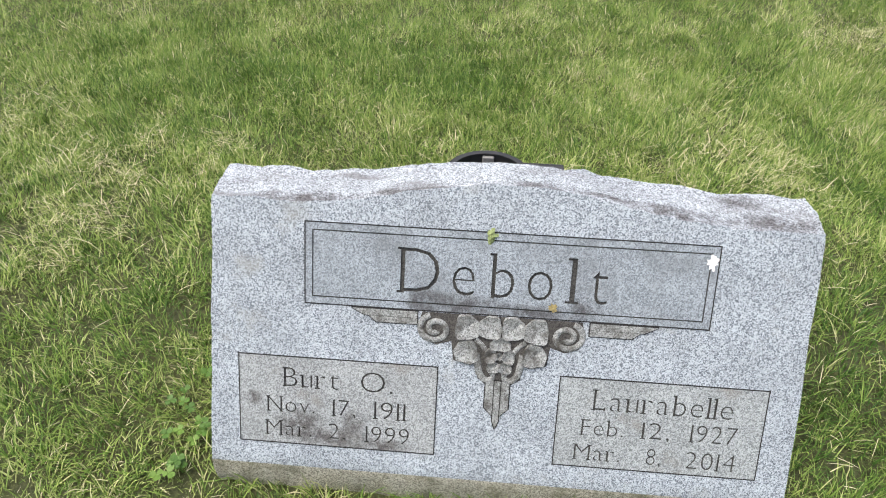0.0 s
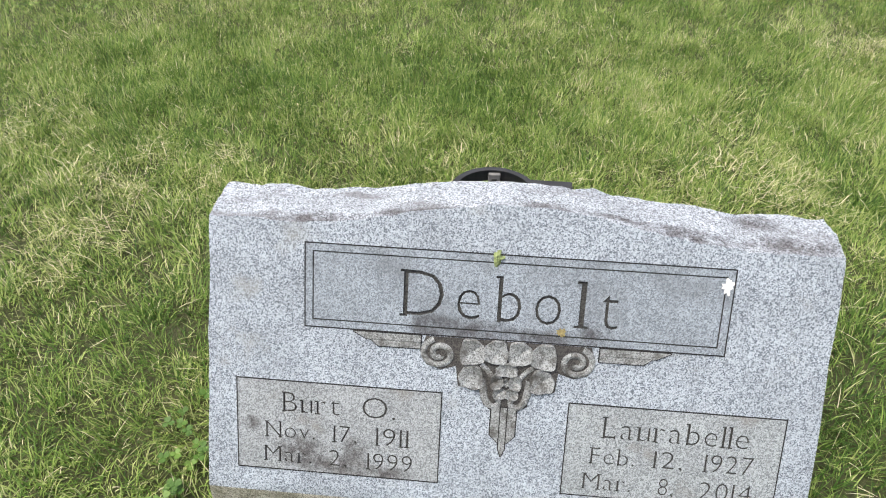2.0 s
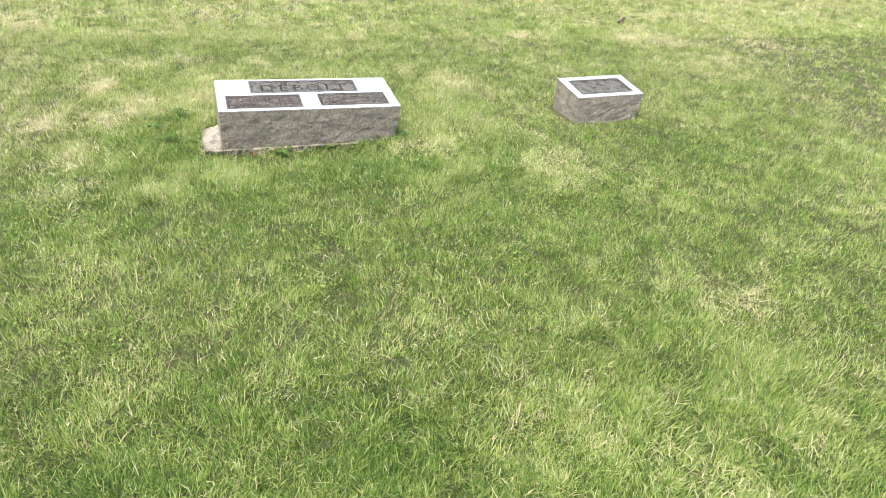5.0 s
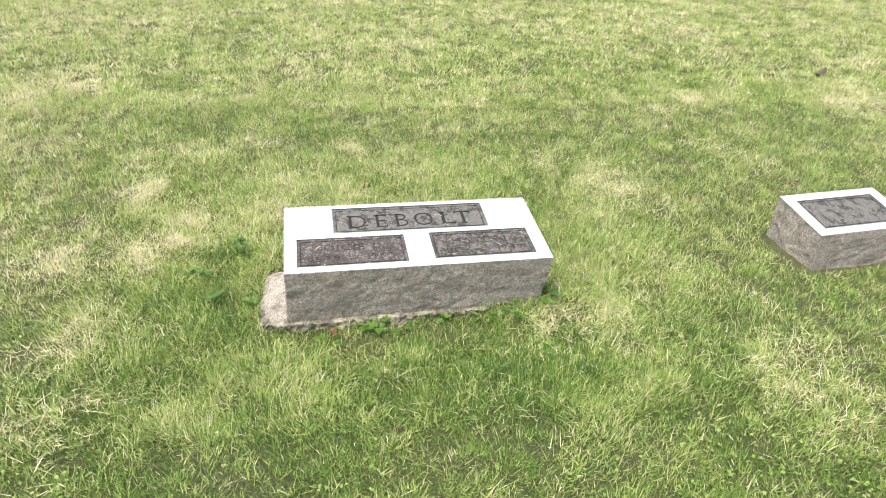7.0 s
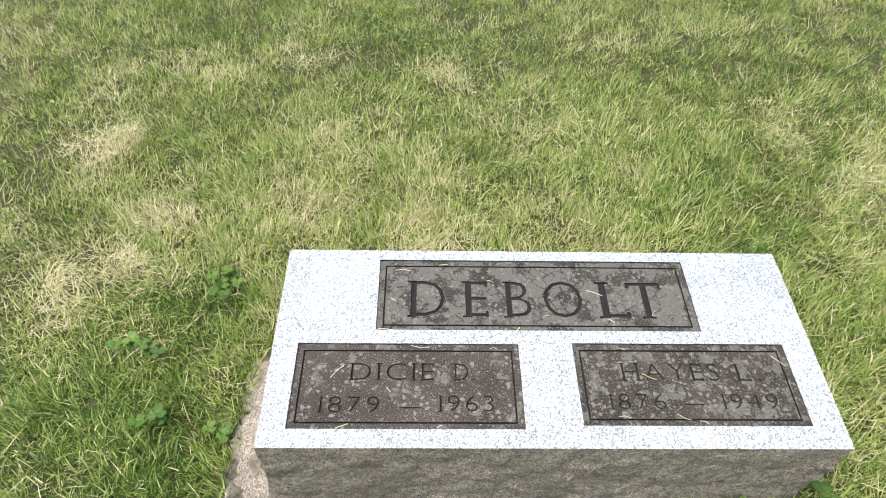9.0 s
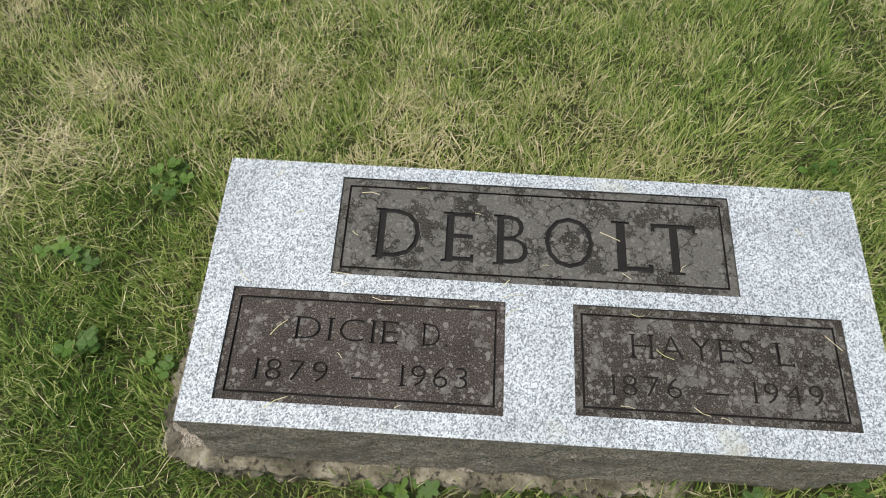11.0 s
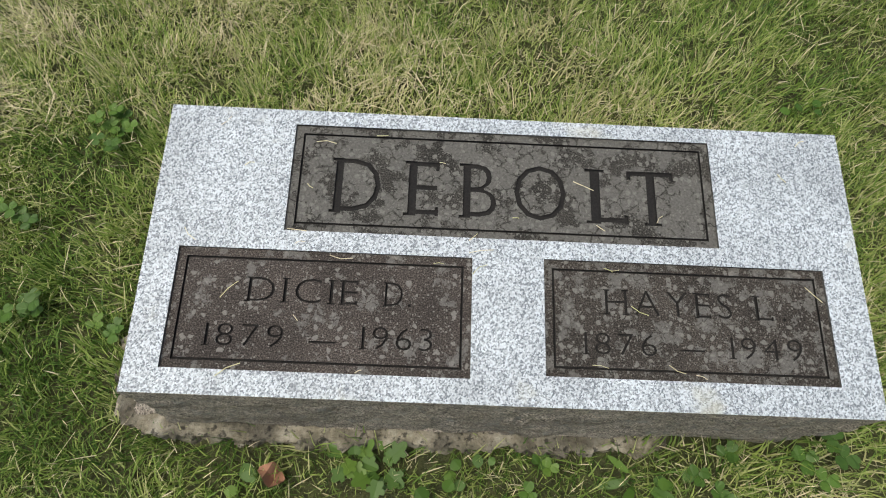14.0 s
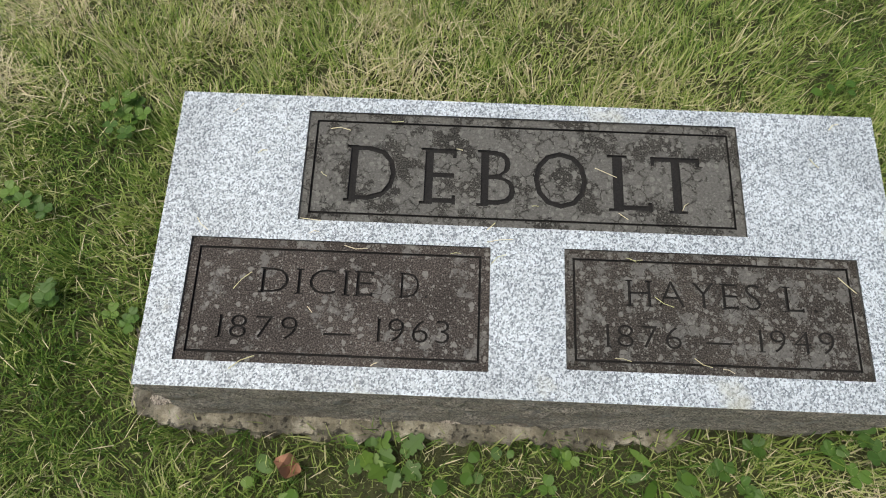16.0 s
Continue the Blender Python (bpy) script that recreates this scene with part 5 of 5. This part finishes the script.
def build_tree(x, y):
    root = empty("tree", pose(x, y, gz(x, y)), "leafy tree with a brown bark trunk at the lawn's edge", "tree")
    r = random.Random(5)
    bm = bmesh.new()
    limb(bm, Vector((0, 0, -0.1)), Vector((0.05, 0.1, 2.6)), 0.20, 0.13, 16, 12)
    for v in bm.verts:
        if v.co.z < 0.25:
            v.co.x *= 1 + 1.2 * (0.25 - v.co.z)
            v.co.y *= 1 + 1.2 * (0.25 - v.co.z)
    tips = []
    for k in range(9):
        a = 2 * math.pi * k / 9 + r.uniform(-0.2, 0.2)
        s0 = Vector((0.04, 0.08, r.uniform(1.9, 2.6)))
        e0 = s0 + Vector((math.cos(a) * r.uniform(0.9, 1.5), math.sin(a) * r.uniform(0.9, 1.5), r.uniform(0.8, 2.0)))
        limb(bm, s0, e0, 0.06, 0.02, 8, 6)
        tips += [lerp(s0, e0, q) for q in (0.5, 0.75, 1.0)]
        for m in range(2):
            e1 = e0 + Vector((r.uniform(-0.6, 0.6), r.uniform(-0.6, 0.6), r.uniform(0.1, 0.7)))
            limb(bm, lerp(s0, e0, 0.7), e1, 0.02, 0.008, 6, 4)
            tips += [e1, lerp(e0, e1, 0.5)]
    part("trunk", bm, M_BARK, root, "", True)
    bm = bmesh.new()
    layer = bm.verts.layers.float.new("dryness")
    for c in tips:
        for k in range(90):
            p = c + Vector((r.gauss(0, 0.28), r.gauss(0, 0.28), r.gauss(0, 0.22)))
            m = Matrix.Translation(p) @ Euler((r.uniform(-1, 1), r.uniform(-1, 1), r.uniform(0, 6.3))).to_matrix().to_4x4() @ Matrix.Scale(r.uniform(0.06, 0.11), 4)
            vs = [bm.verts.new(m @ Vector(q)) for q in ((0, 0, 0), (0.35, 0.5, 0.05), (0, 1, 0), (-0.35, 0.5, 0.05))]
            d = r.uniform(0, 0.7)
            for v in vs:
                v[layer] = d
            bm.faces.new(vs)
    part("crown", bm, M_WEED, root)


build_far_stone(1.70, 10.30, 0.72, 4)
build_far_stone(8.96, 11.69)
build_tree(8.70, 10.48)


# ---- small marks on the stones ----
M_WHITE = plain("white_dropping", (0.75, 0.75, 0.72), 0.8)
M_MOSS = plain("green_moss", (0.26, 0.32, 0.13), 0.95, 0, 200, 0.5, 1.0)
M_LICHEN = plain("yellow_lichen", (0.27, 0.22, 0.09), 0.95, 0, 200, 0.4, 0.5)


def blob(name, centre, right, up, out, rx, ry, h, mat, label, category, seed):
    """A thin uneven crust lying on a face."""
    bm = bmesh.new()
    N, K = 22, 5
    r = random.Random(seed)
    lob = [1 + r.uniform(-0.35, 0.35) for _ in range(N)]
    mid = bm.verts.new(out * h)
    rows = []
    for k in range(1, K + 1):
        q = k / K
        rows.append([bm.verts.new(right * (rx * q * lob[i] * math.cos(2 * math.pi * i / N)) + up * (ry * q * lob[i] * math.sin(2 * math.pi * i / N)) + out * (h * (1 - q ** 3) * (0.7 + 0.6 * r.random()) - 0.0004 * q)) for i in range(N)])
    for i in range(N):
        bm.faces.new((mid, rows[0][i], rows[0][(i + 1) % N]))
        for k in range(K - 1):
            bm.faces.new((rows[k][i], rows[k + 1][i], rows[k + 1][(i + 1) % N], rows[k][(i + 1) % N]))
    ob = part(name, bm, mat, None, label, True)
    ob.location = centre
    tagged(ob, category=category)


FACE_OUT = Vector((0, -math.cos(SLANT), math.sin(SLANT)))
blob("bird_dropping", on_face(0.385, 0.448, 0.001), Vector((1, 0, 0)), A_UP, FACE_OUT, 0.010, 0.014, 0.0012, M_WHITE, "small white bird dropping on a granite headstone", "stain", 1)
blob("moss_tuft", on_face(-0.033, 0.473, 0.0008), Vector((1, 0, 0)), A_UP, FACE_OUT, 0.010, 0.014, 0.006, M_MOSS, "small green moss tuft on a headstone's border", "moss", 2)
blob("lichen_spot", on_face(0.095, 0.338, 0.0008), Vector((1, 0, 0)), A_UP, FACE_OUT, 0.009, 0.009, 0.0010, M_LICHEN, "small yellow lichen spot on a headstone's panel", "lichen", 3)


def build_straws():
    """Dry grass stems that the mower threw onto the wide marker's top."""
    top = Matrix.Translation((-0.729, 4.150, 0.332)) @ Euler((radians(6.24), radians(0.73), radians(4.68))).to_matrix().to_4x4()
    r = random.Random(11)
    bm = bmesh.new()
    layer = bm.verts.layers.float.new("dryness")
    spots = [(0.80, 0.30, 0.9), (0.35, 0.428, 0.1), (0.30, 0.215, -0.1), (0.45, 0.21, 0.05), (0.72, 0.212, 0.0)] + [(r.uniform(0.05, 1.05), r.uniform(0.01, 0.45), r.uniform(-0.9, 0.9)) for _ in range(26)]
    for u, v, a in spots:
        ln, w = r.uniform(0.010, 0.040), r.uniform(0.0004, 0.0007)
        d, n = Vector((math.cos(a), math.sin(a), 0)), Vector((-math.sin(a), math.cos(a), 0))
        bend = r.uniform(-0.15, 0.15) * ln
        c = Vector((u, v, 0.0025))
        pts = [c - d * ln / 2, c + n * bend, c + d * ln / 2]
        vs = [bm.verts.new(top @ (p + n * w * sg + Vector((0, 0, 0.002 * (k == 1))))) for k, p in enumerate(pts) for sg in (-1, 1)]
        q = r.uniform(0.75, 1.0)
        for vtx in vs:
            vtx[layer] = q
        bm.faces.new((vs[0], vs[1], vs[3], vs[2]))
        bm.faces.new((vs[2], vs[3], vs[5], vs[4]))
    tagged(part("straw_bits", bm, M_GRASS, None, "dry straw bits scattered on a pale granite gravestone top"), category="grass", kind="stuff")


build_straws()
